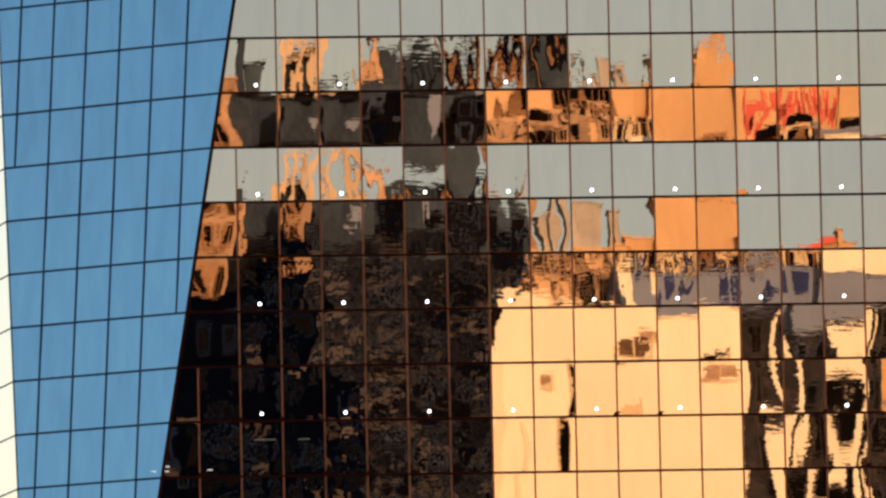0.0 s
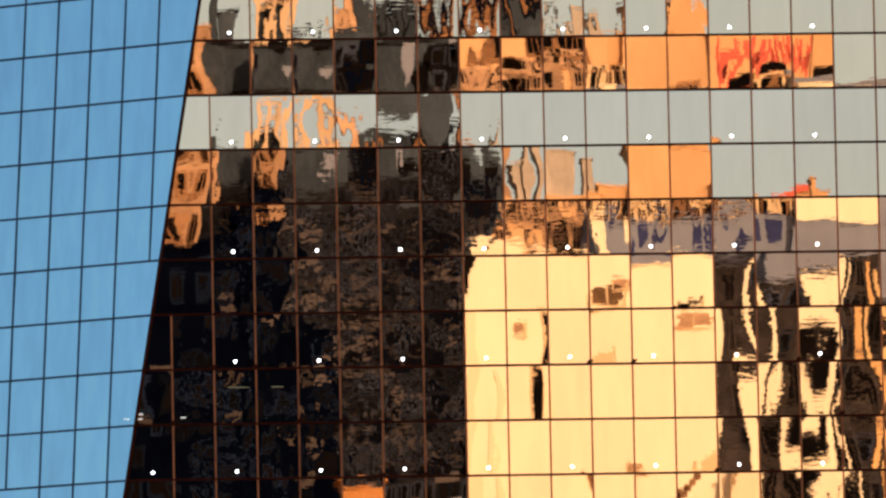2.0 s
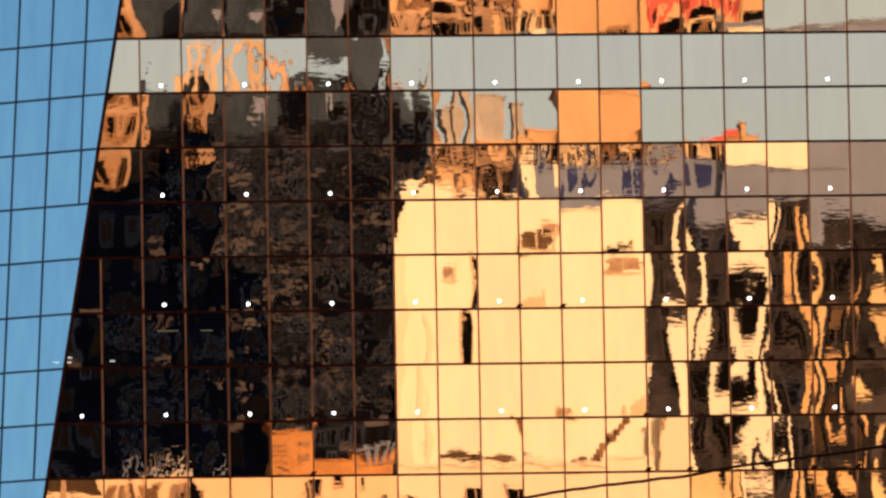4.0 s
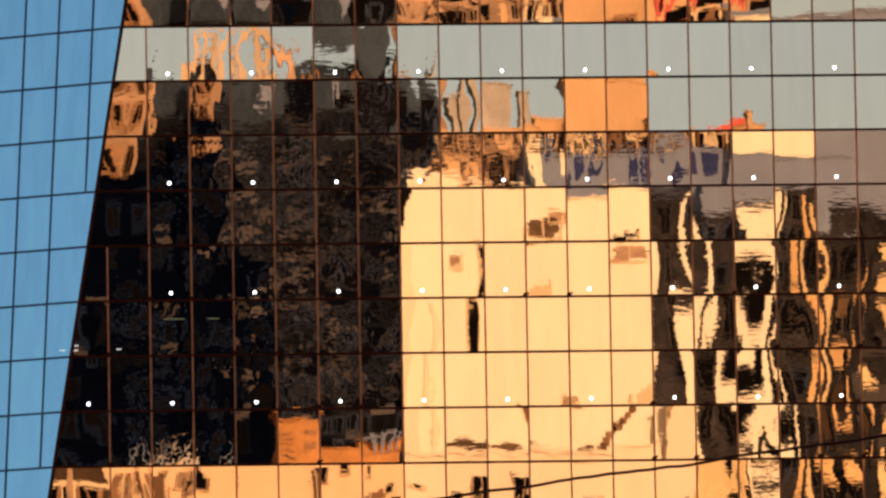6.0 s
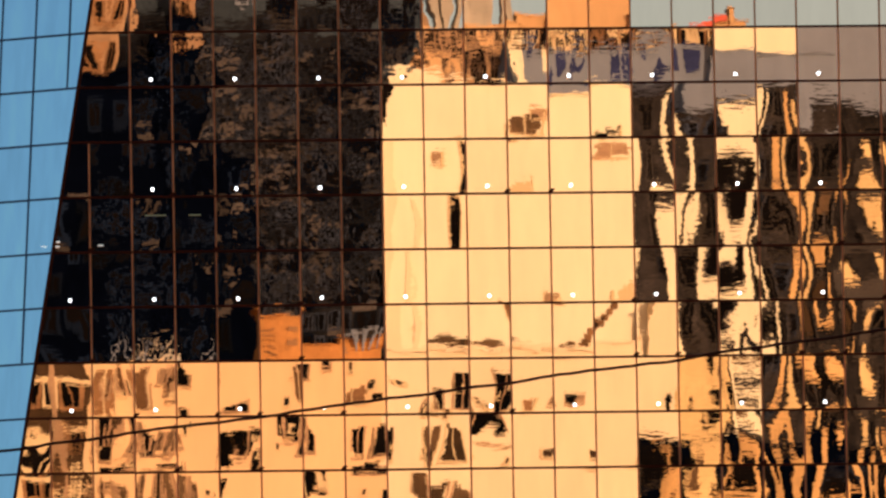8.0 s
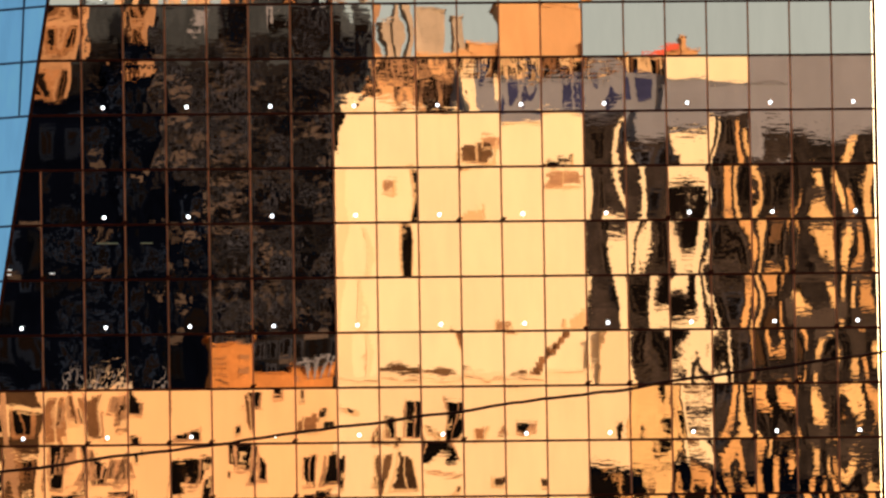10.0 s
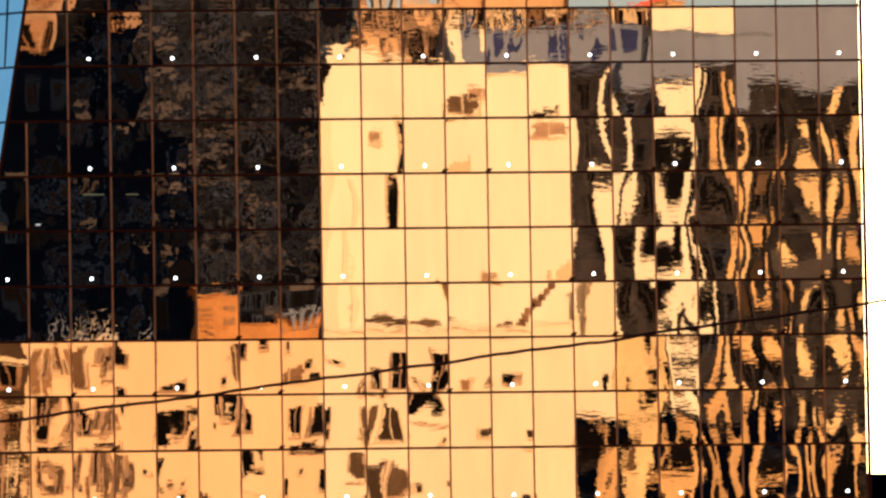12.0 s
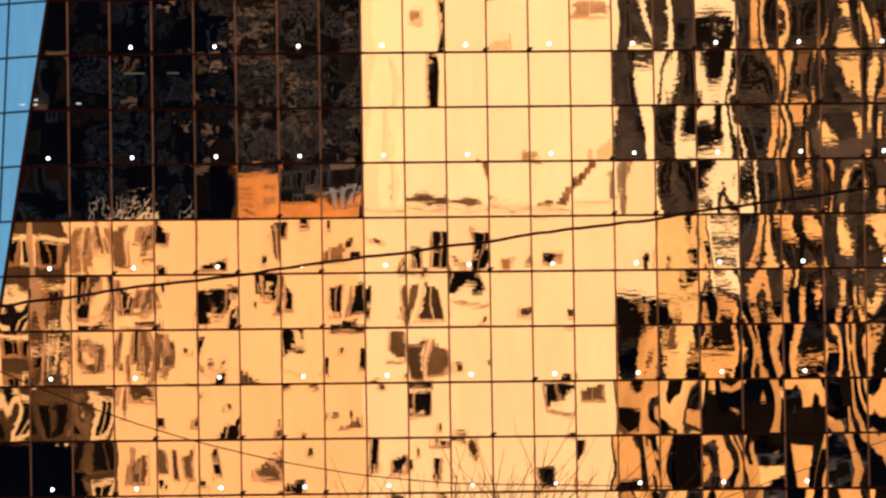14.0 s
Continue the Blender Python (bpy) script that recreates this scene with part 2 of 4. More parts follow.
def pane_surface(bl, br, tr, tl, seed, warp, nx=4, nz=6):
    """A pane between four corners (x, z), bowed and warped out of its plane by fractions of a millimetre."""
    rows = []
    for j in range(nz + 1):
        line = []
        for i in range(nx + 1):
            a, b = i / nx, j / nz
            x = (bl[0] * (1 - a) + br[0] * a) * (1 - b) + (tl[0] * (1 - a) + tr[0] * a) * b
            z = (bl[1] * (1 - a) + br[1] * a) * (1 - b) + (tl[1] * (1 - a) + tr[1] * a) * b
            bow = (1 - (2 * a - 1) ** 2) * (1 - (2 * b - 1) ** 4)
            y = 0.35 * warp * bow * (0.4 + 0.6 * math.sin(seed * 12.9))
            y += 0.55 * warp * noise.noise(Vector((x * 0.9 + seed * 3.7, z * 0.4, seed * 1.3)))
            line.append((x, y, z))
        rows.append(line)
    return rows


def pane_bmesh(bm, rows):
    v = [[bm.verts.new(c) for c in line] for line in rows]
    for j in range(len(v) - 1):
        for i in range(len(v[0]) - 1):
            bm.faces.new((v[j][i], v[j][i + 1], v[j + 1][i + 1], v[j + 1][i])).smooth = True
    return bm


def pane_mesh(name, rows, material):
    bm = pane_bmesh(bmesh.new(), rows)
    me = bpy.data.meshes.new(name)
    bm.to_mesh(me)
    bm.free()
    me.materials.append(material)
    return me


GAP = 0.02
HALF = (COL / 2 - GAP, ROW / 2 - GAP)
FULL = ((-HALF[0], -HALF[1]), (HALF[0], -HALF[1]), (HALF[0], HALF[1]), (-HALF[0], HALF[1]))
CALM = [pane_mesh("pane", pane_surface(*FULL, s + 1, 0.0011), GLASS) for s in range(28)]
MID = [pane_mesh("pane", pane_surface(*FULL, s + 80, 0.0022), GLASS_MID) for s in range(28)]
SOFT = [pane_mesh("pane", pane_surface(*FULL, s + 120, 0.0012), GLASS) for s in range(28)]
WAVY = [pane_mesh("pane", pane_surface(*FULL, s + 40, 0.0031), GLASS_WAVY) for s in range(28)]
SWIRL = [pane_mesh("pane", pane_surface(*FULL, s + 160, 0.0016), GLASS_SWIRL) for s in range(28)]
rng = random.Random(7)


def lean_of(c, r):
    """How many rows lower (plus) a pane looks, leaned to fit the reflection in the camera's view."""
    if r == 0:
        return 1.3 if c > 9.5 else 1.9 if c > 5.5 else 1.75
    if r == 1:
        return 2.2 if c < 9.5 else 1.9
    if r == 2:
        return -1.2 if c > 6.5 else -0.5
    if r == 3:
        return -0.9 if c > 11.4 else -0.6 if c > 6.4 else 0.4
    if r == 5 and c > 11.5:
        return 0.3
    if c < 5.5 and r == 4:
        return 0.1
    if c < 5.5 and r <= 9:
        return -0.35
    return 0.0


def turn_of(c, r):
    """How many columns further right (plus) a pane looks, turned to fit the camera's view."""
    if r == 1 and c in (-1, 1):
        return 0.4
    if r == 0 and 5 <= c <= 7:
        return (0.2, -0.9, -3.0)[c - 5]
    if c < 5.5 and r <= 9:
        return -0.5
    if c == 6 and r <= 2:
        return 0.8
    if c > 11.5 and r >= 5:
        return 0.5
    return 0.0


def is_wavy(c, r):
    return (c >= 12 and r >= 5) or (c <= -2 and 10 <= r <= 12)


def glass_of(c, r):
    """Which kind of pane hangs where: calm or rippled by field, chosen to fit the reflections in the camera's view."""
    if is_wavy(c, r):
        return WAVY
    if r == 9 and c in (2, 3, 4, 5):
        return CALM
    if (c < 5.5 and 4 <= r <= 9) or (c == 6 and r == 4):
        return SWIRL
    if c <= -1 and r >= 13:
        return SWIRL
    if r >= 10 or r == 1:
        return SOFT
    if (c < 6.5 and r in (2, 3)) or (r in (0, 4) and c < 13):
        return MID
    return CALM


def sheet(corners, back):
    """A slab from its front corners and the vector through its thickness."""
    bm = bmesh.new()
    f = [bm.verts.new(q) for q in corners]
    g = [bm.verts.new(Vector(q) + Vector(back)) for q in corners]
    n = len(f)
    bm.faces.new(f)
    bm.faces.new(g[::-1])
    for i in range(n):
        bm.faces.new((f[i], g[i], g[(i + 1) % n], f[(i + 1) % n]))
    bmesh.ops.recalc_face_normals(bm, faces=bm.faces)
    return bm


Z_LO, Z_HI = z_of(LOW_ROW), z_of(TOP_ROW - 1)
wall_front = part("wall_front", sheet([(edge_x(Z_LO) + 0.5, 0.2, Z_LO), (27.6, 0.2, Z_LO), (27.6, 0.2, Z_HI), (edge_x(Z_HI) + 0.5, 0.2, Z_HI)], (0, 0.2, 0)), CORE, tower, "dark backing wall behind mirror panes")
Z_FOOT = z_of(LOW_ROW - 4)
into = IN_DIR * 0.25
wall_left = part("wall_left", sheet([on_left(u_out(Z_FOOT) + 0.3, Z_FOOT) + into, on_left(u_in(Z_FOOT) - 0.3, Z_FOOT) + into, on_left(u_in(Z_HI) - 0.3, Z_HI) + into, on_left(u_out(Z_HI) + 0.3, Z_HI) + into], into), CORE, tower, "dark backing wall behind sky-blue mirror panes")

rest = bmesh.new()
bow_rng = random.Random(31)
for r in range(TOP_ROW, LOW_ROW + 1):
    zt, zb = z_of(r - 1), z_of(r)
    zc = (zt + zb) / 2
    first = math.floor((edge_x(zt) + 0.55 + 0.75) / COL) + 1      # first column that has a mullion on its left
    for c in range(first - 1, 19):
        loose = 0.0008 if is_wavy(c, r) else 0.00035
        tilt = lean_of(c, r) * ROW / 400 + rng.gauss(0, loose)
        turn = turn_of(c, r) * COL / 400 + rng.gauss(0, loose)
        m = pose(c * COL, 0, zc, math.degrees(tilt), 0, math.degrees(turn))
        wavy = is_wavy(c, r)
        keep = -1 <= r <= 12
        if c == first - 1:
            lo, hi = edge_x(zb) + 0.05, edge_x(zt) + 0.05
            x1 = (c + 0.5) * COL - GAP
            if x1 - lo < 0.1:
                continue
            rows = pane_surface((lo - c * COL, -HALF[1]), (x1 - c * COL, -HALF[1]), (x1 - c * COL, HALF[1]), (hi - c * COL, HALF[1]), r * 1.7, 0.002)
            me = None
        else:
            rows = pane_surface(*FULL, c * 7 + r, 0.0008, 8, 10) if wavy and keep else None
            belly = bow_rng.choice((-0.0008, -0.0005, -0.0003, 0.0002, 0.0004)) * (1.0 if c > 14 else 0.4)
            belly = 0.0003 if c == 14 else belly
            sway = 0.0009 if 0 < c < 14 else 0.0015
            for j, line in enumerate(rows or ()):
                for i, (x, y, z) in enumerate(line):
                    y += belly * (1 - (x / HALF[0]) ** 2) * (0.15 + 0.85 * (1 - (z / HALF[1]) ** 2))
                    line[i] = (x, y + sway * (noise.noise(Vector((0.62 * (c * COL + x), 2.0, 0.30 * (zc + z)))) - noise.noise(Vector((0.62 * c * COL, 2.0, 0.30 * zc)))), z)
            me = rng.choice(glass_of(c, r))
            if rows:
                me = pane_mesh("pane", rows, GLASS_WAVY)
        if keep:
            share("pane", me or pane_mesh("pane", rows, GLASS), wall_front, m)
        else:
            if rows is None:
                rows = pane_surface(*FULL, rng.random() * 90, 0.0038 if wavy else 0.0011)
            pane_bmesh(rest, [[m @ Vector(q) for q in line] for line in rows])
tagged(part("outer_panes", rest, GLASS, wall_front, "further mirror panes above and below"), kind="stuff")

# mullions and transoms of the front
for c in range(-6, 19):
    x = (c - 0.5) * COL if c < 19 else 27.75
    z_top = z_of(TOP_ROW - 1)
    for r in range(TOP_ROW, LOW_ROW + 1):
        if x - edge_x(z_of(r - 1)) > 0.55:
            z_top = z_of(r - 1)
            break
    else:
        continue
    part("mullion", bar_between((x, 0, z_of(LOW_ROW)), (x, 0, z_top), (1, 0, 0), (0, -1, 0), 0.057, 0.09), WARM_MULLION, wall_front)
for r in range(TOP_ROW - 1, LOW_ROW + 1):
    z = z_of(r)
    part("transom", bar_between((edge_x(z), 0, z), (27.8, 0, z), (0, 0, 1), (0, -1, 0), 0.075, 0.11), DARK_METAL, wall_front)
bracket = bpy.data.meshes.new("bracket")
bm = box(-0.09, 0.07, -0.09, 0.03, -0.02, 0.10)
add_box(bm, -0.04, 0.13, -0.08, 0.03, 0.10, 0.15)
bm.to_mesh(bracket)
bm.free()
bracket.materials.append(DARK_METAL)
clip_rng = random.Random(4)
for r in range(6, 16):
    for c in range(-1, 19):
        if clip_rng.random() < 0.22 and (c - 0.5) * COL > edge_x(z_of(r)) + 0.4:
            share("bracket", bracket, wall_front, pose((c - 0.5) * COL + clip_rng.uniform(-0.05, 0.05), 0, z_of(r)))
z_hi, z_lo = z_of(TOP_ROW - 1), z_of(LOW_ROW)
part("corner_trim", bar_between((edge_x(z_lo), 0, z_lo), (edge_x(z_hi), 0, z_hi), (1, 0, 0), (-0.32, -0.95, 0), 0.11, 0.12), DARK_METAL, wall_front, "dark metal trim on the slanting corner")
part("corner_post", bar_between((27.82, 0.05, z_lo), (27.82, 0.05, z_hi), (1, 0, 0), (0, -1, 0), 0.12, 0.2), DARK_METAL, wall_front)

# panes, mullions and transoms of the blue facet
for r in range(TOP_ROW, LOW_ROW - 3):
    zt, zb = z_of(r - 1), z_of(r)
    zc = (zt + zb) / 2
    cuts = [U0 + U_COL * j for j in range(-6, 9)]
    cuts = [u for u in cuts if u_out(zt) + 0.4 < u and u < u_in(zb) - 0.4 and u > u_out(zb) + 0.4]
    stops = [None] + cuts + [None]
    for a, b in zip(stops, stops[1:]):
        k = 1 / math.cos(BETA)
        bl, tl = (u_out(zb), u_out(zt)) if a is None else (a + GAP, a + GAP)
        br, tr = (u_in(zb), u_in(zt)) if b is None else (b - GAP, b - GAP)
        if br - bl < 0.05:
            continue
        uc = (bl + br + tl + tr) / 4
        h = (zt - zb) / 2 * k - GAP
        rows = pane_surface((bl - uc, -h), (br - uc, -h), (tr - uc, h), (tl - uc, h), rng.random() * 60, 0.0008, 3, 4)
        spot = on_left(uc, zc)
        share("pane", pane_mesh("pane", rows, GLASS_BLUE), wall_left, Matrix.Translation(spot) @ SKEW @ pose(0, 0, 0, rng.gauss(0, 0.2), 0, rng.gauss(0, 0.2)))
    for u in cuts:
        part("mullion", bar_between(on_left(u, zb), on_left(u, zt), H_DIR, -IN_DIR, 0.045, 0.07), SLATE_METAL, wall_left)
    part("transom", bar_between(on_left(u_out(zb), zb), on_left(u_in(zb), zb), UP_DIR, -IN_DIR, 0.06, 0.09), SLATE_METAL, wall_left)

# the third facet, seen almost edge-on beyond the blue one
FAR_DIR = Vector((-math.cos(radians(79)), math.sin(radians(79)), 0))
bm = bmesh.new()
ring = []
z_foot = z_of(LOW_ROW - 4)
for z in (z_foot, z_hi):
    p = on_left(u_out(z), z)
    ring.append([bm.verts.new(p), bm.verts.new(p + FAR_DIR * 24)])
bm.faces.new((ring[0][1], ring[0][0], ring[1][0], ring[1][1]))
wall_side = part("wall_side", bm, GLASS_CLEAR, tower, "pale mirror facet reflecting white sky")
for r in range(TOP_ROW, LOW_ROW - 4):
    p = on_left(u_out(z_of(r)), z_of(r))
    part("transom", bar_between(p, p + FAR_DIR * 24, (0, 0, 1), (-1, -0.1, 0), 0.05, 0.03), SLATE_METAL, wall_side)
part("corner_trim", bar_between(on_left(u_out(z_foot), z_foot), on_left(u_out(z_hi), z_hi), (1, 0, 0), (0, -1, 0), 0.05, 0.05), SLATE_METAL, wall_side)
# the body behind the panes, and the roof
bm = bmesh.new()
ring = []
for z in (0.0, z_hi):
    o = on_left(u_out(max(z, z_foot)), z) + Vector((0.6, 0.6, 0))
    ring.append([bm.verts.new(q) for q in ((27.6, 0.45, z), (27.6, 32, z), (o.x - 3, 32, z), (o.x + 0.3, o.y + 1.2, z), (edge_x(max(z, z_foot)) + 1.0, 0.9, z))])
for i in range(5):
    bm.faces.new((ring[0][i], ring[0][(i + 1) % 5], ring[1][(i + 1) % 5], ring[1][i]))
bm.faces.new(ring[1])
bmesh.ops.recalc_face_normals(bm, faces=bm.faces)
part("core", bm, CORE, tower)

# ---- small white lamps on every second pane of every second row ----
lamp0 = thing("facade_lamp", "small round white lamp lit on a mirror pane", "lamp", (0, -0.06, LAMP_Z), "lamps on the tower")
bm = bmesh.new()
bmesh.ops.create_cone(bm, cap_ends=True, segments=12, radius1=0.07, radius2=0.05, depth=0.08, matrix=pose(0, 0.03, 0, 90))
part("housing", bm, DARK_METAL, lamp0)
bm = bmesh.new()
bmesh.ops.create_uvsphere(bm, u_segments=12, v_segments=8, radius=0.057, matrix=pose(0, -0.06, 0))
part("bulb", bm, LAMP, lamp0)
for k in range(-3, 10):
    for n in range(-1, 9):
        x, z = 3.0 * k, LAMP_Z - 2 * ROW * n
        if (k, n) == (0, 0) or x - 0.5 < edge_x(z):
            continue
        copy_thing(lamp0, pose(x, -0.06, z))

# ---- the city across from the tower, reflected in its panes ----
def sight_point(c, r, d):
    """The x and z, d metres before the tower, that the camera sees mirrored at column c and row r of the tower's grid.
    """
    k = 1 + d / 360.76
    return -15.85 + (c * COL + 15.85) * k, 1.7 + (z_of(r) - 1.7) * k


def window_mesh(w, h, frame_mat, t=0.14, bars=1):
    bm = bmesh.new()
    add_box(bm, -w / 2 - t, -w / 2, -0.02, 0.16, -t, h + t)
    add_box(bm, w / 2, w / 2 + t, -0.02, 0.16, -t, h + t)
    add_box(bm, -w / 2, w / 2, -0.02, 0.16, h, h + t)
    add_box(bm, -w / 2 - t, w / 2 + t, -0.02, 0.26, -t, 0)
    for i in range(bars):
        x = -w / 2 + w * (i + 1) / (bars + 1)
        add_box(bm, x - 0.04, x + 0.04, -0.02, 0.08, 0, h)
    me = bpy.data.meshes.new("window")
    bm.to_mesh(me)
    bm.free()
    me.materials.append(frame_mat)
    bm = box(-w / 2, w / 2, -0.02, 0.03, 0, h)
    glass = bpy.data.meshes.new("pane")
    bm.to_mesh(glass)
    bm.free()
    glass.materials.append(WINDOW)
    GLAZING[me.name] = glass
    return me


def block(name, label, c0, c1, r_top, d, depth, wall, parapet=0.5):
    """A building whose lit front stands d metres before the tower, sized to mirror between two columns and up to a row
    of its panes in the camera's view.
    """
    x0, z1 = sight_point(c0, r_top, d)
    x1, _ = sight_point(c1, r_top, d)
    b = thing(name, label, "building", ((x0 + x1) / 2, -d, 0))
    w = (x1 - x0) / 2
    part("wall", box(-w, w, -depth, 0, 0, z1), wall, b)
    bm = box(-w - 0.2, w + 0.2, -depth - 0.2, 0.25, z1, z1 + parapet)
    part("parapet", bm, wall, b)
    return b, w, z1


def put_window(b, me, c, r, d):
    x, z = sight_point(c, r, d)
    share("window", me, b, pose(x - b.location.x, 0, z))


def drape(b, name, c, r0, r1, half, hue, d, label, lift=0.02):
    """A tapering strip that hangs on b from row r0 to row r1, widest a third of the way down."""
    x, z0 = sight_point(c, r0, d)
    _, z1 = sight_point(c, r1, d)
    h = z0 - z1
    bm = bmesh.new()
    made = bmesh.ops.extrude_face_region(bm, geom=[bm.faces.new([bm.verts.new(q) for q in (
        (-half * 0.7, 0, 0), (-half, 0, -h * 0.3), (-half * 0.3, 0, -h * 0.75), (0, 0, -h), (half * 0.4, 0, -h * 0.8), (half * 0.8, 0, -h * 0.35), (half, 0, 0))])])["geom"]
    bmesh.ops.translate(bm, verts=[v for v in made if isinstance(v, bmesh.types.BMVert)], vec=(0, 0.12, 0))
    bmesh.ops.recalc_face_normals(bm, faces=bm.faces)
    return part(name, bm, hue, b, label, pose(x - b.location.x, lift, z0))


ragged_rng = random.Random(8)


def odd_window(b, c, half, r0, r1, d, slope, glass, sill):
    """A window between two heights whose slanted, ragged strips imitate the warp of its reflection: slope lowers one
    upper corner, or lifts one lower corner, by a part of its height.
    """
    x, z1 = sight_point(c, r0, d)
    _, z0 = sight_point(c, r1, d)
    hw, h = half * COL * (1 + d / 360.76), z1 - z0
    k = abs(slope) * h
    tl, tr, bl, br = h, h, 0.0, 0.0
    if 0 < slope < 1:
        tl -= k
    elif slope >= 1:
        bl += (slope - 1) * h
    elif -1 < slope < 0:
        tr -= k
    elif slope <= -1:
        br += (-slope - 1) * h
    bm = bmesh.new()
    strips = max(2, min(12, int(h / 0.24)))
    lo_ragged = ragged_rng.uniform(0.05, 0.45)
    hi_ragged = ragged_rng.uniform(0.05, 0.45)
    for q in range(strips):
        z_a, z_b = h * q / strips, h * (q + 1) / strips
        mid = (z_a + z_b) / 2
        xs = [-hw + 2 * hw * p / 16 for p in range(17)]
        xs = [px for px in xs if bl + (br - bl) * (px + hw) / (2 * hw) <= mid <= tl + (tr - tl) * (px + hw) / (2 * hw)]
        if len(xs) < 2:
            continue
        x_a, x_b = xs[0] + hw * lo_ragged * ragged_rng.random(), xs[-1] - hw * hi_ragged * ragged_rng.random()
        if x_b - x_a > 0.08:
            add_box(bm, x_a, x_b, 0.0, 0.05 + 0.01 * (q % 2), z_a, z_b)
    frame_bm = box(-hw - 0.1, -hw, -0.02, 0.14, bl, tl)
    add_box(frame_bm, hw, hw + 0.1, -0.02, 0.14, br, tr)
    add_box(frame_bm, -hw - 0.15, hw + 0.15, -0.02, 0.2, min(bl, br) - 0.12, min(bl, br))
    if hw > 0.5:
        add_box(frame_bm, -0.05, 0.04, 0.05, 0.1, (bl + br) * 0.5, (tl + tr) * 0.5)
    win = part("window", frame_bm, sill, b, "", pose(x - b.location.x, 0, z0))
    part("pane", bm, glass, win)


# dark tower; the shade on its front is put into near-black colours
D1 = 470
b, w, top = block("dark_tower", "office tower with its shade put in blue-black walls, rows of black windows", -7.5, 5.3, 2.36, D1, 25, TOWER_SHADE, 0.3)
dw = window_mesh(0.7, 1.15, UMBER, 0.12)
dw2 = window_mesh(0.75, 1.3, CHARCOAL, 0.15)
dw3 = window_mesh(0.85, 1.5, WING_BLACK, 0.22)
dp = bpy.data.meshes.new("panel")
bm = box(-0.55, 0.55, -0.02, 0.1, 0, 0.75)
bm.to_mesh(dp)
bm.free()
dp.materials.append(PEAT)
# Lighter slab added over the top band, partly for veiling haze.
_, attic_z = sight_point(0, 3.15, D1)
part("attic", box(-w + 0.1, w - 0.1, -0.2, 0.05, attic_z, top - 0.1), DIM_GREY, b, "grey attic wall, added to lighten the top band")
# tapering strips set where black blobs and pale streaks show in the reflection
for c, r0, r1, half, hue, label in ((4.55, 2.45, 3.3, 1.9, WINDOW, "black tapering patch"), (4.0, 2.75, 3.3, 0.8, WINDOW, "black tapering patch"), (2.6, 2.6, 3.2, 0.6, WINDOW, "black tapering patch"), (3.75, 2.2, 3.1, 0.35, MAUVE, "pale tapering streak"),
                                    (4.75, 2.2, 2.8, 0.45, MAUVE, "pale tapering streak"), (1.7, 2.75, 2.95, 0.7, MAUVE, "pale tapering patch"), (1.5, 2.2, 2.5, 1.0, WINDOW, "black tapering patch")):
    drape(b, "stain", c, r0, r1, half, hue, D1, label, 0.06)
wing_x, wing_z = sight_point(1.95, 5.1, D1)
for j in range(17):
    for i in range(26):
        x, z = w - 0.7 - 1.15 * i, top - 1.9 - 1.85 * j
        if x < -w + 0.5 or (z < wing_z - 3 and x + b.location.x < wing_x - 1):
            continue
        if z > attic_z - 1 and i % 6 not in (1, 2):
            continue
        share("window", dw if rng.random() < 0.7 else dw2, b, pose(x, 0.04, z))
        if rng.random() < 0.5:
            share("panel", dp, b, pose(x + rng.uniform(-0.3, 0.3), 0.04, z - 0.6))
# its rounded end bay
turret = thing("round_turret", "dark grey end bay with a rounded shoulder", "building", (0, -D1 - 1, 0))
bm = bmesh.new()
shoulder = [(5.3, 2.3), (5.7, 2.33), (5.95, 2.42), (6.15, 2.58), (6.28, 2.8), (6.35, 3.05), (6.38, 3.4)]
ring = [sight_point(c, r, D1 + 1) for c, r in shoulder]
ring = [(ring[0][0], 0.0)] + ring + [(ring[-1][0], 0.0)]
made = bmesh.ops.extrude_face_region(bm, geom=[bm.faces.new([bm.verts.new((x, 0, z)) for x, z in ring])])["geom"]
bmesh.ops.translate(bm, verts=[v for v in made if isinstance(v, bmesh.types.BMVert)], vec=(0, -12, 0))
bmesh.ops.recalc_face_normals(bm, faces=bm.faces)
part("wall", bm, DIM_GREY, turret)
drape(turret, "stain", 5.75, 2.65, 3.35, 0.9, WINDOW, D1 + 1, "black tapering patch", 0.03)
for j in range(9):
    for i in range(3):
        x, z = sight_point(5.5 + 0.3 * i, 3.2 + 0.2 * j, D1 + 1)
        if rng.random() < 0.8:
            share("window", dw if rng.random() < 0.5 else dw2, turret, pose(x + rng.uniform(-0.15, 0.15), 0, z))
        if rng.random() < 0.4:
            share("panel", dp, turret, pose(x, 0, z - 0.5))
tank, w, top = block("roof_tank", "dark roof plant room on the dark tower", 2.9, 4.9, 1.28, D1 + 9, 6, DIM_GREY, 0.2)
tank, w, top = block("roof_mast_house", "small dark roof house on the dark tower", 0.7, 1.5, 1.7, D1 + 5, 4, UMBER, 0.2)
# The wings look unlit only because their wall colour holds the shade.
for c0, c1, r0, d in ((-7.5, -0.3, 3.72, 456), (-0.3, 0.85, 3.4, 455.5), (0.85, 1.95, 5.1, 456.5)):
    b, w, top = block("dark_wing", "front wing of the dark tower, its shade painted black", c0, c1, r0, d, 5, SHADE_BLACK, 0.3)
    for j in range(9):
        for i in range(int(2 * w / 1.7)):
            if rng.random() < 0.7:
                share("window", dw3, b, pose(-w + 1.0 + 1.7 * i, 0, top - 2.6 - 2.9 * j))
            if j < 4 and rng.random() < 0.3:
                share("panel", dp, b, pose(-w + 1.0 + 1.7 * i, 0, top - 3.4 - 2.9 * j))
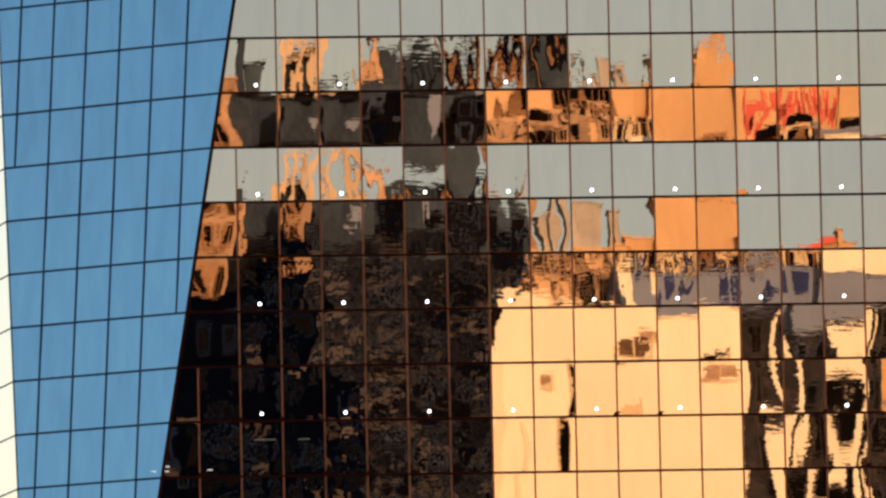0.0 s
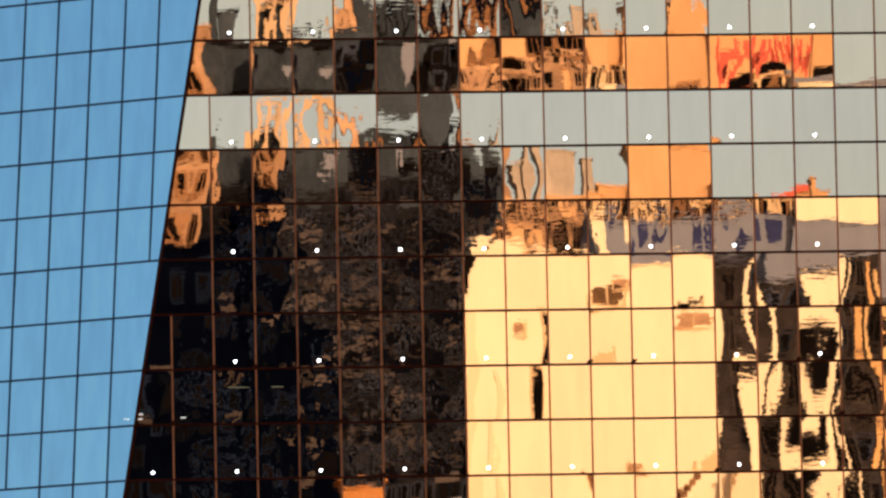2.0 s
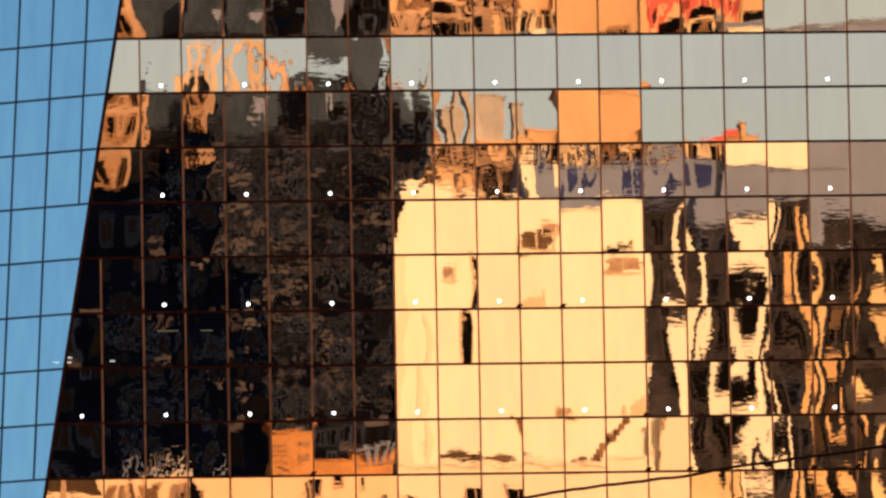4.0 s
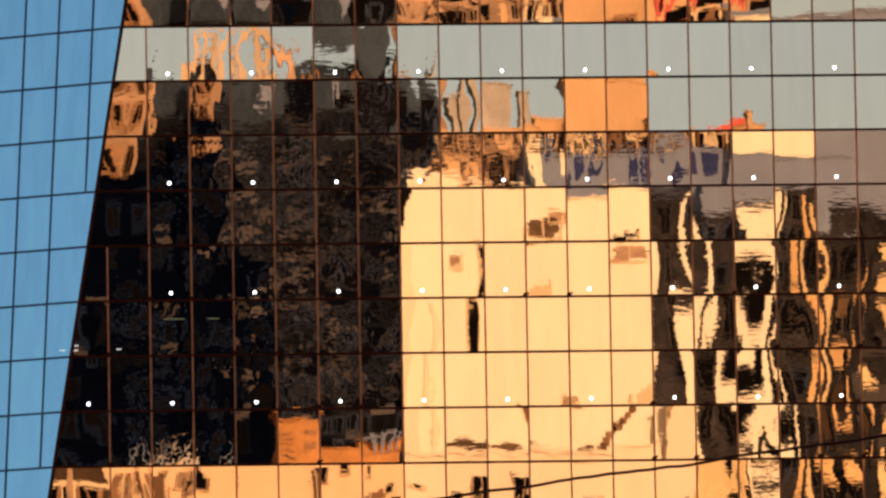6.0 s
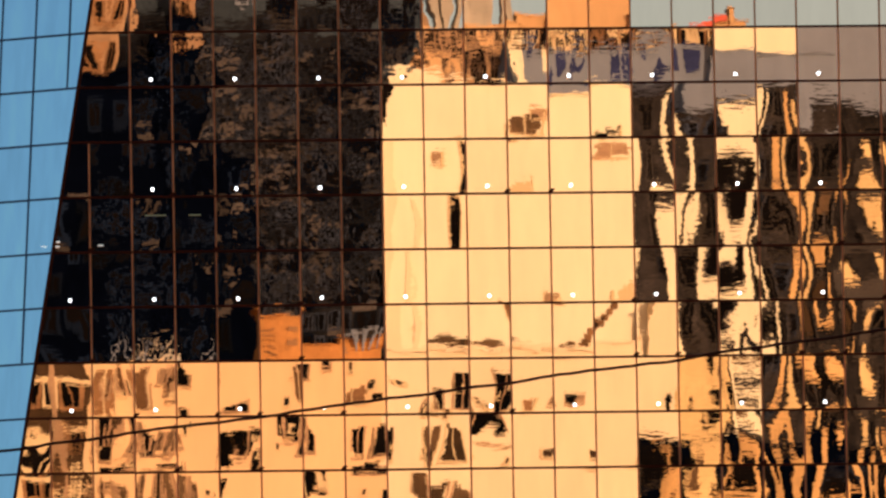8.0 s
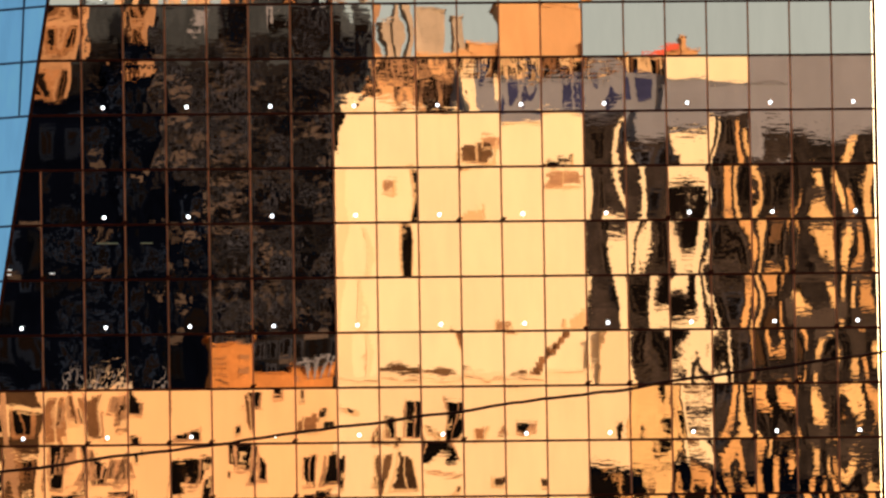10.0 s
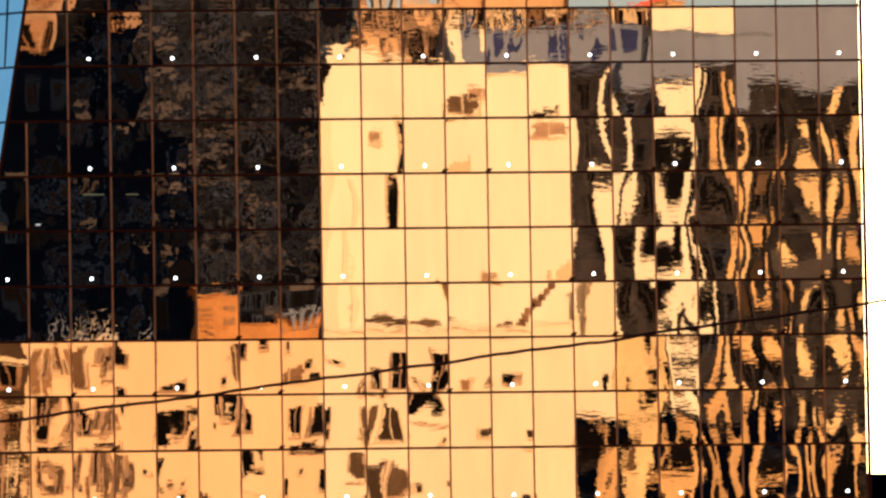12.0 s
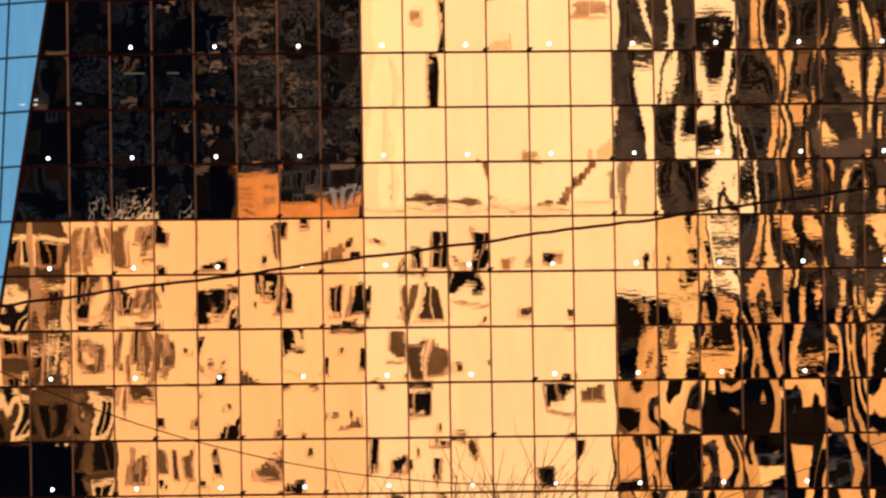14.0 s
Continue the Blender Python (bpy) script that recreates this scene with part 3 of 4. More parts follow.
# plant and masts on the roof
def roof_arch(name, label, c0, c1, r_top, r_spring, thick, hue, d, sweep=(0.0, 1.0), filled=False):
    """An arch, or a part of one, over two columns, standing on legs or filled as a dome."""
    x0, z0 = sight_point(c0, r_spring, d)
    x1, z1 = sight_point(c1, r_top, d)
    a = thing(name, label, "roof structure", ((x0 + x1) / 2, -d, 0))
    half, rise = (x1 - x0) / 2, z1 - z0
    steps = 12
    curve = [math.pi * (1 - sweep[0] - (sweep[1] - sweep[0]) * q / steps) for q in range(steps + 1)]
    outer = [(half * math.cos(t), z0 + rise * math.sin(t)) for t in curve]
    inner = [((half - thick) * math.cos(t), z0 + (rise - thick) * math.sin(t)) for t in curve]
    if filled:
        ring = [(outer[0][0], 0.0)] + outer + [(outer[-1][0], 0.0)]
    else:
        ring = ([(outer[0][0], 0.0)] if sweep[0] == 0 else []) + outer + ([(outer[-1][0], 0.0), (inner[-1][0], 0.0)] if sweep[1] == 1 else []) + inner[::-1] + ([(inner[0][0], 0.0)] if sweep[0] == 0 else [])
    bm = bmesh.new()
    made = bmesh.ops.extrude_face_region(bm, geom=[bm.faces.new([bm.verts.new((x, 0, z)) for x, z in ring])])["geom"]
    bmesh.ops.translate(bm, verts=[v for v in made if isinstance(v, bmesh.types.BMVert)], vec=(0, -1.2, 0))
    bmesh.ops.recalc_face_normals(bm, faces=bm.faces)
    part("shell", bm, hue, a)
    return a


for c0, c1, r0, dd, m_ in ((-1.05, -0.75, 0.95, 2, DIM_GREY), (-0.7, -0.3, 1.35, 3, DIM_GREY), (0.1, 0.9, 1.15, 4.5, DIM_GREY), (2.32, 2.5, 0.85, 3, CLAY), (2.52, 2.95, 1.1, 4, DIM_GREY), (2.0, 3.6, 1.75, 2, DIM_GREY), (1.95, 2.3, 1.4, 3, CLAY)):
    block("roof_house", "small roof plant house with flat top", c0, c1, r0, D1 + dd, 3, m_, 0.15)
# orange gateway of two piers and three bars
x0, z1 = sight_point(0.02, 0.55, D1 + 3)
x1, z0 = sight_point(0.98, 1.5, D1 + 3)
gate = thing("roof_gateway", "orange rendered gateway on the roof, open between its piers", "roof structure", ((x0 + x1) / 2, -D1 - 3, 0))
hw = (x1 - x0) / 2
for side in (-1, 0.05, 1):
    part("pier", box(side * hw * 0.86 - 0.3, side * hw * 0.86 + 0.3, -0.8, 0, 0, z1 - 0.3 * abs(side)), APRICOT, gate)
for q, z in enumerate((z1 - 0.7, z1 - 2.0, z1 - 3.1)):
    part("bar", box(-hw * 0.86, hw * 0.86, -0.7, -0.1, z, z + 0.4 - 0.08 * q), APRICOT, gate)
roof_arch("roof_arch", "orange rendered arch on the roof", 1.05, 1.95, 0.62, 1.2, 0.75, APRICOT, D1 + 3)
roof_arch("roof_dome", "dark grey domed plant house", 4.02, 4.72, 0.6, 1.15, 0.5, DIM_GREY, D1 + 5, filled=True)
roof_arch("roof_hood", "brown curved hood on the roof", 4.2, 5.3, 0.6, 1.2, 0.9, SIENNA, D1 + 6, sweep=(0.45, 1.0))
canopy_x, canopy_z = sight_point(3.48, 0.95, D1 + 4)
canopy = thing("roof_canopy", "dark slanting canopy on thin posts", "roof structure", (canopy_x, -D1 - 4, 0))
part("sheet", sheet([(-1.65, 0, canopy_z - 0.5), (0.2, 0, canopy_z - 0.2), (1.5, 0, canopy_z + 0.5), (1.65, 0, canopy_z + 1.5), (-1.5, 0, canopy_z + 1.7)], (0, -0.6, 0)), DIM_GREY, canopy)
for x in (-1.4, 1.35):
    part("post", box(x - 0.14, x + 0.14, -0.5, -0.2, 0, canopy_z + 0.4), SIENNA, canopy)
roof_x, roof_z = sight_point(5.1, 1.05, D1 + 3)
mast = thing("roof_mast", "thin dark lattice mast on the roof", "mast", (roof_x, -D1 - 3, 0))
part("pole", box(-0.15, 0.15, -0.15, 0.15, 0, roof_z), CHARCOAL, mast)
for q in range(4):
    part("arm", box(-1.0 + 0.15 * q, 1.0 - 0.15 * q, -0.08, 0.08, roof_z - 3 + 0.8 * q, roof_z - 2.8 + 0.8 * q), CHARCOAL, mast)
# two slim orange houses before its upper storeys
for c0, c1, r0, d in ((-2.4, -1.05, 1.6, 462), (0.15, 0.75, 2.3, 462)):
    b, w, top = block("orange_house", "slim orange brick house with dark openings", c0, c1, r0, d, 5, CLAY, 0.2)
    brick_window = window_mesh(0.62, 1.4, SIENNA, 0.14)
    for j in range(5):
        for i in range(int(2 * w / 1.05)):
            share("window", brick_window, b, pose(-w + 0.6 + 1.05 * i, 0, top - 2.4 - 2.2 * j))

# tall cream slab with an almost blank side wall
D2 = 464
b, w, top = block("cream_slab", "tall cream rendered building with a nearly blank sunlit wall", 5.5, 11.8, 3.98, D2, 30, CREAM, 0.1)
x0, z1 = sight_point(5.5, 3.76, D2)
x1, _ = sight_point(7.5, 3.76, D2)
part("raised_end", box(x0 - b.location.x, x1 - b.location.x, -20, 0.0, top, z1), CREAM, b, "raised cream end of the roof")
for c0, c1, r0 in ((5.68, 5.98, 5.0), (6.2, 6.3, 6.1)):
    x0, z1 = sight_point(c0, r0, D2)
    x1, _ = sight_point(c1, r0, D2)
    part("pilaster", box(x0 - b.location.x, x1 - b.location.x, -0.1, 0.12, 0, z1), BISCUIT, b, "slightly pinker strip of render")
slot = window_mesh(0.5, 4.1, TAN, 0.1, 0)
for c, r in ((7.27, 5.96), (7.27, 6.95)):
    put_window(b, slot, c, r, D2)


drape(b, "streak", 5.88, 3.95, 4.65, 0.36, WINDOW, D2, "black tapering streak")
drape(b, "streak", 5.55, 6.55, 6.98, 0.5, WINDOW, D2, "black tapering streak")

for c, half, r0, r1, slope, glass in ((8.92, 0.27, 4.55, 4.94, 0.4, DARK_BROWN), (9.15, 0.1, 4.5, 4.7, 0, CLAY), (10.97, 0.22, 4.66, 4.93, 0.6, WINDOW), (11.0, 0.46, 5.02, 5.27, -1.2, CLAY), (6.85, 0.06, 5.22, 5.46, 1.4, CLAY), (9.0, 0.2, 5.5, 5.93, 0.5, TAN),
                                     (9.4, 0.13, 7.72, 7.92, -0.5, CLAY), (8.35, 0.07, 8.05, 8.62, 0.0, SIENNA), (11.2, 0.25, 7.6, 7.98, 0.6, TAN), (10.2, 0.2, 8.6, 8.9, 0.5, SIENNA)):
    odd_window(b, c, half, r0, r1, D2, slope, glass, TAN)

# low cream building with scattered windows, in front of both
D3 = 415


# column, half width, upper row, lower row, slope of the outline, set to fit the camera's view; those of STOREY_*_B are
# brown
STOREY_A = [(0.81, 0.14, 9.02, 9.45, -0.6), (0.78, 0.13, 9.78, 9.92, 0), (1.9, 0.27, 9.70, 9.93, 0.7), (3.35, 0.18, 9.02, 9.16, 0), (3.62, 0.07, 9.05, 9.25, 0), (4.15, 0.12, 9.02, 9.13, 0),
            (6.65, 0.10, 9.5, 9.9, 0), (7.14, 0.17, 9.22, 9.88, 0), (7.95, 0.24, 10.15, 10.6, -1.4), (8.1, 0.24, 9.18, 9.76, 0), (9.37, 0.08, 9.8, 9.93, 0), (9.9, 0.13, 9.8, 9.93, 0), (9.8, 0.18, 9.03, 9.22, 0.5)]
STOREY_A_B = [(-1.2, 0.18, 9.2, 9.95, 0), (-0.15, 0.13, 9.1, 9.78, 0.2), (3.2, 0.17, 9.1, 9.9, 1.3), (4.82, 0.24, 9.5, 9.9, 0.5), (8.9, 0.12, 9.78, 9.97, 0), (-0.62, 0.08, 9.15, 9.8, 0)]
STOREY_B = [(-1.1, 0.15, 10.08, 10.78, 0), (-0.67, 0.10, 10.08, 10.74, 0), (-0.9, 0.36, 10.88, 10.96, 0), (-0.08, 0.12, 10.12, 10.72, -0.5), (0.2, 0.4, 10.84, 10.96, 0.9), (2.1, 0.34, 10.2, 10.88, -1.85),
            (2.36, 0.1, 10.5, 10.9, 0), (3.28, 0.18, 10.0, 10.5, 1.3), (3.62, 0.09, 10.2, 10.74, -0.3), (4.92, 0.19, 10.22, 10.74, 1.2), (5.5, 0.2, 10.15, 10.73, 0.2), (5.1, 0.4, 10.84, 10.96, 0.5)]
STOREY_B_B = [(6.62, 0.09, 10.12, 10.9, 0), (7.1, 0.22, 10.12, 10.88, -0.15), (9.4, 0.08, 10.7, 10.82, 0), (10.4, 0.1, 10.8, 10.97, 0), (11.38, 0.1, 10.6, 10.98, 0.4)]
STOREY_C = [(1.8, 0.09, 11.22, 11.65, 0), (2.1, 0.07, 11.72, 11.9, 0), (3.95, 0.22, 11.1, 11.75, -1.5), (4.6, 0.06, 11.4, 11.78, 0), (5.4, 0.11, 11.2, 11.65, 0.2), (5.5, 0.05, 11.8, 11.92, 0), (10.2, 0.27, 11.85, 11.98, 0.5)]
STOREY_C_B = [(-1.1, 0.16, 11.35, 11.42, 0), (-1.0, 0.13, 11.66, 11.74, 0), (-0.45, 0.13, 11.3, 11.36, 0), (-0.45, 0.13, 11.5, 11.57, 0), (0.22, 0.24, 11.05, 11.85, 1.4), (0.62, 0.07, 11.22, 11.72, 0), (2.9, 0.37, 11.55, 11.9, -0.7),
              (6.2, 0.14, 11.05, 11.5, 1.4), (6.72, 0.13, 11.18, 11.75, 0.2), (7.08, 0.12, 11.2, 11.7, -0.3)]
STOREY_D = [(2.0, 0.36, 12.45, 12.9, 0.8), (0.65, 0.1, 12.8, 12.93, 0), (1.15, 0.06, 12.82, 12.93, 0), (3.6, 0.1, 12.03, 12.22, 0), (4.1, 0.11, 12.06, 12.2, 0), (6.9, 0.2, 12.18, 12.6, 0), (6.9, 0.26, 12.03, 12.1, 0),
            (10.1, 0.28, 12.05, 12.5, -1.7), (10.25, 0.1, 12.85, 12.96, 0)]
STOREY_D_B = [(0.1, 0.22, 12.05, 12.35, -1.4), (1.2, 0.15, 12.02, 12.26, 1.3), (5.1, 0.3, 12.62, 12.88, 0.8), (11.0, 0.3, 12.05, 12.34, 0.4), (3.3, 0.12, 12.7, 12.8, 0)]
STOREY_E = [(2.0, 0.1, 13.1, 13.6, 0.3), (5.62, 0.1, 13.03, 13.6, 0), (6.2, 0.19, 13.2, 13.62, 0.5), (7.6, 0.3, 13.1, 13.2, 0), (7.45, 0.08, 13.4, 13.75, 0), (9.7, 0.08, 13.45, 13.7, 0), (10.8, 0.2, 13.1, 13.78, -1.7), (3.8, 0.2, 13.65, 13.85, 0.6)]
STOREY_E_B = [(-0.1, 0.2, 13.2, 13.8, 0.3), (0.55, 0.12, 13.15, 13.6, 0), (0.95, 0.08, 13.15, 13.7, 0), (1.3, 0.1, 13.1, 13.65, 0.3), (3.1, 0.18, 13.2, 13.7, 0.8), (10.45, 0.08, 13.4, 13.75, 0), (8.1, 0.1, 13.0, 13.4, 0.5)]
for lo_c, hi_c, wall, label in ((-1.55, 5.45, BUFF, "lower buff rendered building with scattered dark windows"), (5.45, 11.56, BISCUIT, "lower biscuit rendered building with scattered dark windows")):
    b, w, top = block("low_building", label, lo_c, hi_c, 8.85, D3, 20, wall, 0.3)
    for q in range(46):
        c, r = ragged_rng.uniform(lo_c + 0.2, min(hi_c, 8.5) - 0.2), 9.0 + ragged_rng.randrange(0, 6) + ragged_rng.uniform(0.06, 0.9)
        odd_window(b, c, ragged_rng.uniform(0.02, 0.07), r, r + ragged_rng.uniform(0.04, 0.16), D3, 0, DARK_BROWN if q % 2 else WINDOW, TAN)
    for q in range(60):
        c, r = ragged_rng.uniform(-1.5, 0.6), 9.0 + ragged_rng.randrange(0, 5) + ragged_rng.uniform(0.05, 0.5)
        if lo_c < c < hi_c:
            odd_window(b, c, ragged_rng.uniform(0.02, 0.07), r, r + ragged_rng.uniform(0.2, 0.5), D3, ragged_rng.choice((0, 0.2, -0.2, 1.3)), (DARK_BROWN, CLAY, SIENNA)[q % 3], CLAY)
    for rows_of, glass, sill in ((STOREY_A, WINDOW, CLAY), (STOREY_B, WINDOW, CLAY), (STOREY_C, WINDOW, TAN), (STOREY_D, WINDOW, CLAY), (STOREY_E, WINDOW, CLAY),
                                 (STOREY_A_B, SIENNA, TAN), (STOREY_B_B, DARK_BROWN, TAN), (STOREY_C_B, DARK_BROWN, CLAY), (STOREY_D_B, DARK_BROWN, CLAY), (STOREY_E_B, DARK_BROWN, CLAY)):
        for c, half, r0, r1, slope in rows_of:
            if lo_c < c <= hi_c:
                odd_window(b, c, half, r0, r1, D3, slope, glass, sill)
x, z = sight_point(1.4, 9.0, D3)
downpipe = thing("downpipe", "thin brown downpipe on the buff wall", "pipe", (x, -D3, 0))
for q in range(16):
    part("length", box(-0.05, 0.05, 0.01, 0.12, z - 0.62 * (q + 1), z - 0.62 * q - 0.12), CLAY, downpipe)

# vents, hoods and a stair on its roof
for c, r, hw, hue in ((-1.1, 8.2, 0.12, MAUVE), (-0.6, 8.3, 0.15, MAUVE), (-0.1, 8.5, 0.8, BONE), (0.9, 8.3, 0.12, MAUVE), (7.05, 8.64, 0.9, DARK_BROWN), (7.45, 8.55, 0.8, DARK_BROWN), (7.9, 8.68, 1.0, DARK_BROWN), (8.5, 8.72, 0.8, DARK_BROWN), (9.7, 8.66, 0.9, DARK_BROWN)):
    x, z = sight_point(c, r, D3 + 1)
    foot = sight_point(c, 8.85, D3)[1] + 0.2
    vent = thing("roof_vent", "small peaked roof vent on the low building", "vent", (x, -D3 - 1, foot))
    bm = bmesh.new()
    h = max(0.4, z - foot)
    front = [bm.verts.new(q) for q in ((-hw, 0, 0), (hw, 0, 0), (hw * 0.8, 0, h * 0.5), (0.1, 0, h), (-hw * 0.9, 0, h * 0.35))]
    made = bmesh.ops.extrude_face_region(bm, geom=[bm.faces.new(front)])["geom"]
    bmesh.ops.translate(bm, verts=[v for v in made if isinstance(v, bmesh.types.BMVert)], vec=(0, -1, 0))
    bmesh.ops.recalc_face_normals(bm, faces=bm.faces)
    part("hood", bm, hue, vent)
rail_x, rail_z = sight_point(-0.95, 8.62, D3 + 1)
rail = thing("roof_rail", "bent pale metal rail frame on the low roof", "rail", (rail_x, -D3 - 1, rail_z - 0.6))
for a, e in (((0, 0, 0), (0.7, 0, 1.9)), ((0.7, 0, 1.9), (2.3, 0, 2.2)), ((2.3, 0, 2.2), (1.6, 0, 0.2)), ((0.35, 0, 0.9), (0.9, 0, 0.3))):
    part("rail_bar", bar_between(a, e, (1, 0, 0.3), (0, 1, 0), 0.16, 0.16), BONE, rail)
foot_x, foot_z = sight_point(9.9, 8.8, D3 + 2)
stair = thing("roof_stair", "dark brown sloping stair on the roof", "stair", (foot_x, -D3 - 2, 0))
for q in range(9):
    part("step", box(0.42 * q, 0.42 * q + 0.62, -0.8, 0, foot_z + 0.38 * q - 0.5 - 0.1 * (q % 2), foot_z + 0.38 * q), SIENNA, stair)

# brown brick house beside it
D4 = 412
b, w, top = block("brown_house", "brown brick house with many small windows", -7.0, -1.55, 8.9, D4, 20, BROWN, 0.3)
bay = window_mesh(1.0, 1.9, SIENNA, 0.3)
frame_window = window_mesh(0.9, 2.0, TAN, 0.25)
for j in range(7):
    for i in range(11):
        put_window(b, bay if (i + j) % 3 else frame_window, -6.9 + 0.5 * i, 9.8 + 0.85 * j, D4)
    part("string_course", box(-w, w, 0, 0.22, top - 2.0 - 3.9 * j, top - 1.6 - 3.9 * j), TAN, b)
for i in range(7):
    part("pilaster", box(-w + 2.9 * i + 0.3, -w + 2.9 * i + 0.75, 0, 0.3, 0, top - 0.2), CLAY if i % 2 else TAN, b)
# Black boxes stand in for a dark tree-like mass; shade is their colour.
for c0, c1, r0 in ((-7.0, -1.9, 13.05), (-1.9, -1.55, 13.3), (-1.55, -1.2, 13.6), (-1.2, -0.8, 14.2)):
    block("black_shed", "low black block, deep shade put in its colour", c0, c1, r0, D4 - 7, 4, SHADE_BLACK, 0.3)

shop_bay = window_mesh(1.0, 1.9, DARK_BROWN, 0.3)
b, w, top = block("brown_shop", "low brown brick house with pale window frames", -7.0, -0.6, 12.15, D4 - 3, 2, BROWN, 0.2)
for j in range(5):
    for i in range(13):
        put_window(b, frame_window if (i + 2 * j) % 4 == 0 else shop_bay, -6.9 + 0.5 * i, 12.8 + 0.7 * j, D4 - 3)

# orange penthouse on the low building
b, w, top = block("orange_penthouse", "orange rendered roof house with a louvred window", 2.0, 3.0, 7.72, 425, 6, RUST, 0.1)
for j in range(6):
    x, z = sight_point(2.35, 7.95 + 0.11 * j, 425)
    part("louvre", box(x - b.location.x - 0.55, x - b.location.x + 0.4, 0, 0.12, z, z + 0.13), SIENNA, b)
for q in range(2):
    x, z = sight_point(2.8, 8.0 + 0.25 * q, 425)
    part("vent", box(x - b.location.x - 0.3, x - b.location.x + 0.35, 0, 0.1, z, z + 0.5), SIENNA, b)
block("orange_roof_wall", "low orange roof wall in darker rust-coloured render", 3.02, 4.95, 8.4, 424, 4, RUST, 0.1)
block("orange_roof_wall", "stepped end of the orange roof wall", 3.95, 4.95, 8.25, 424.5, 3, RUST, 0.05)
for q in range(5):
    x, z = sight_point(4.1 + 0.17 * q, 8.3, 424)
    pipe = thing("roof_pipe", "crooked grey pipe on the orange roof wall", "pipe", (x, -423.8, z))
    bm = bmesh.new()
    add_box(bm, -0.07, 0.07, 0, 0.12, -0.5, 0.5 + 0.25 * (q % 3))
    add_box(bm, -0.07, 0.75, 0, 0.12, 0.5 + 0.25 * (q % 3), 0.64 + 0.25 * (q % 3))
    add_box(bm, 0.6, 0.74, 0, 0.12, 0.1 * q, 0.5 + 0.25 * (q % 3))
    part("pipe_run", bm, MAUVE, pipe)

# pilastered building
D5 = 463.4


def stone_front(b, stones, d):
    for c0, c1, r0, hue in stones:
        x0, z1 = sight_point(c0, r0, d)
        x1, _ = sight_point(c1, r0, d)
        part("pilaster", box(x0 - b.location.x, x1 - b.location.x, -0.1, 0.45, 0, z1), hue, b)


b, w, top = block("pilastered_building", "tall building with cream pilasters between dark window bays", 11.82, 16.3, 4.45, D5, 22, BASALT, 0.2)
stone_front(b, ((12.45, 12.88, 6.2, CREAM), (12.98, 13.12, 4.5, CREAM), (14.02, 14.86, 4.5, CREAM), (15.0, 15.06, 4.6, CREAM), (15.76, 15.96, 4.6, AMBER), (16.1, 16.22, 4.9, HONEY)), D5)
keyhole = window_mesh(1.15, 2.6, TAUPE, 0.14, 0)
for j in range(8):
    x, z = sight_point(14.42, 5.7 + 0.98 * j, D5)
    if j < 4:
        share("window", keyhole, b, pose(x - b.location.x, 0.45, z))
    else:
        for q in range(3):
            part("slat", box(x - b.location.x - 1.0, x - b.location.x + 0.9, 0.45, 0.56, z + 1.5 * q, z + 1.5 * q + 0.75), DARK_BROWN if q % 2 else TAUPE, b)
    x, z = sight_point(15.82, 6.1 + 0.95 * j, D5)
    for q in range(2 + j % 2):
        part("slat", box(x - b.location.x - 0.5, x - b.location.x + 0.5, 0.45, 0.55, z + 0.6 * q, z + 0.6 * q + 0.28), TAUPE, b)
lit = window_mesh(0.75, 1.5, UMBER, 0.16, 0)
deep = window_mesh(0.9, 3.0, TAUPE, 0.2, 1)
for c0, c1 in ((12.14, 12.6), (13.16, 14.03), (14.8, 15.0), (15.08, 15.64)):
    x0, _ = sight_point(c0, 5, D5)
    x1, _ = sight_point(c1, 5, D5)
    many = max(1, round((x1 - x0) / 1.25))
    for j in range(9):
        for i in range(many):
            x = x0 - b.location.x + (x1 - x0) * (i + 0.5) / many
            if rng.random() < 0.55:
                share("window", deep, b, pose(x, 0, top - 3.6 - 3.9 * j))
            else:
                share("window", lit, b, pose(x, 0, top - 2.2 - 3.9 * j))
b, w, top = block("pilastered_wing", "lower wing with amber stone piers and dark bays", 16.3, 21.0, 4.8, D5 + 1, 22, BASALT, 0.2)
stone_front(b, ((17.55, 17.75, 5.2, HONEY), (18.2, 18.4, 4.8, HONEY), (18.6, 18.8, 5.4, AMBER), (19.15, 19.35, 4.9, HONEY), (19.8, 20.2, 4.9, AMBER)), D5 + 1)
for j in range(8):
    for c in (16.45, 16.75, 17.98, 18.98):
        x, z = sight_point(c, 5.75 + 0.98 * j, D5 + 1)
        share("window", deep, b, pose(x - b.location.x, 0, z))
    for c0, c1, r0, hue in ((16.4, 16.75, 5.95, AMBER if j % 2 else DARK_BROWN), (17.3, 17.86, 5.6, TAUPE), (18.15, 18.85, 5.85, TAUPE), (16.95, 17.05, 5.75, AMBER)):
        x0, z1 = sight_point(c0, r0 + 0.98 * j, D5 + 1)
        x1, z0 = sight_point(c1, r0 + 0.36 + 0.12 * (j % 3) + 0.98 * j, D5 + 1)
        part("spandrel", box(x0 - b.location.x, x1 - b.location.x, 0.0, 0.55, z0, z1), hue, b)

b, w, top = block("cream_annex", "narrow cream rendered annex with a dark pipe", 11.75, 13.05, 8.15, 461, 2, BISCUIT, 0.1)
x, z = sight_point(12.8, 9.8, 461)
part("drain_head", box(x - b.location.x - 0.3, x - b.location.x + 0.3, 0, 0.25, z, z + 2.6), WINDOW, b)

b, w, top = block("amber_annex", "narrow amber rendered annex with black patches", 13.08, 13.95, 9.05, 461.5, 2, HONEY, 0.1)
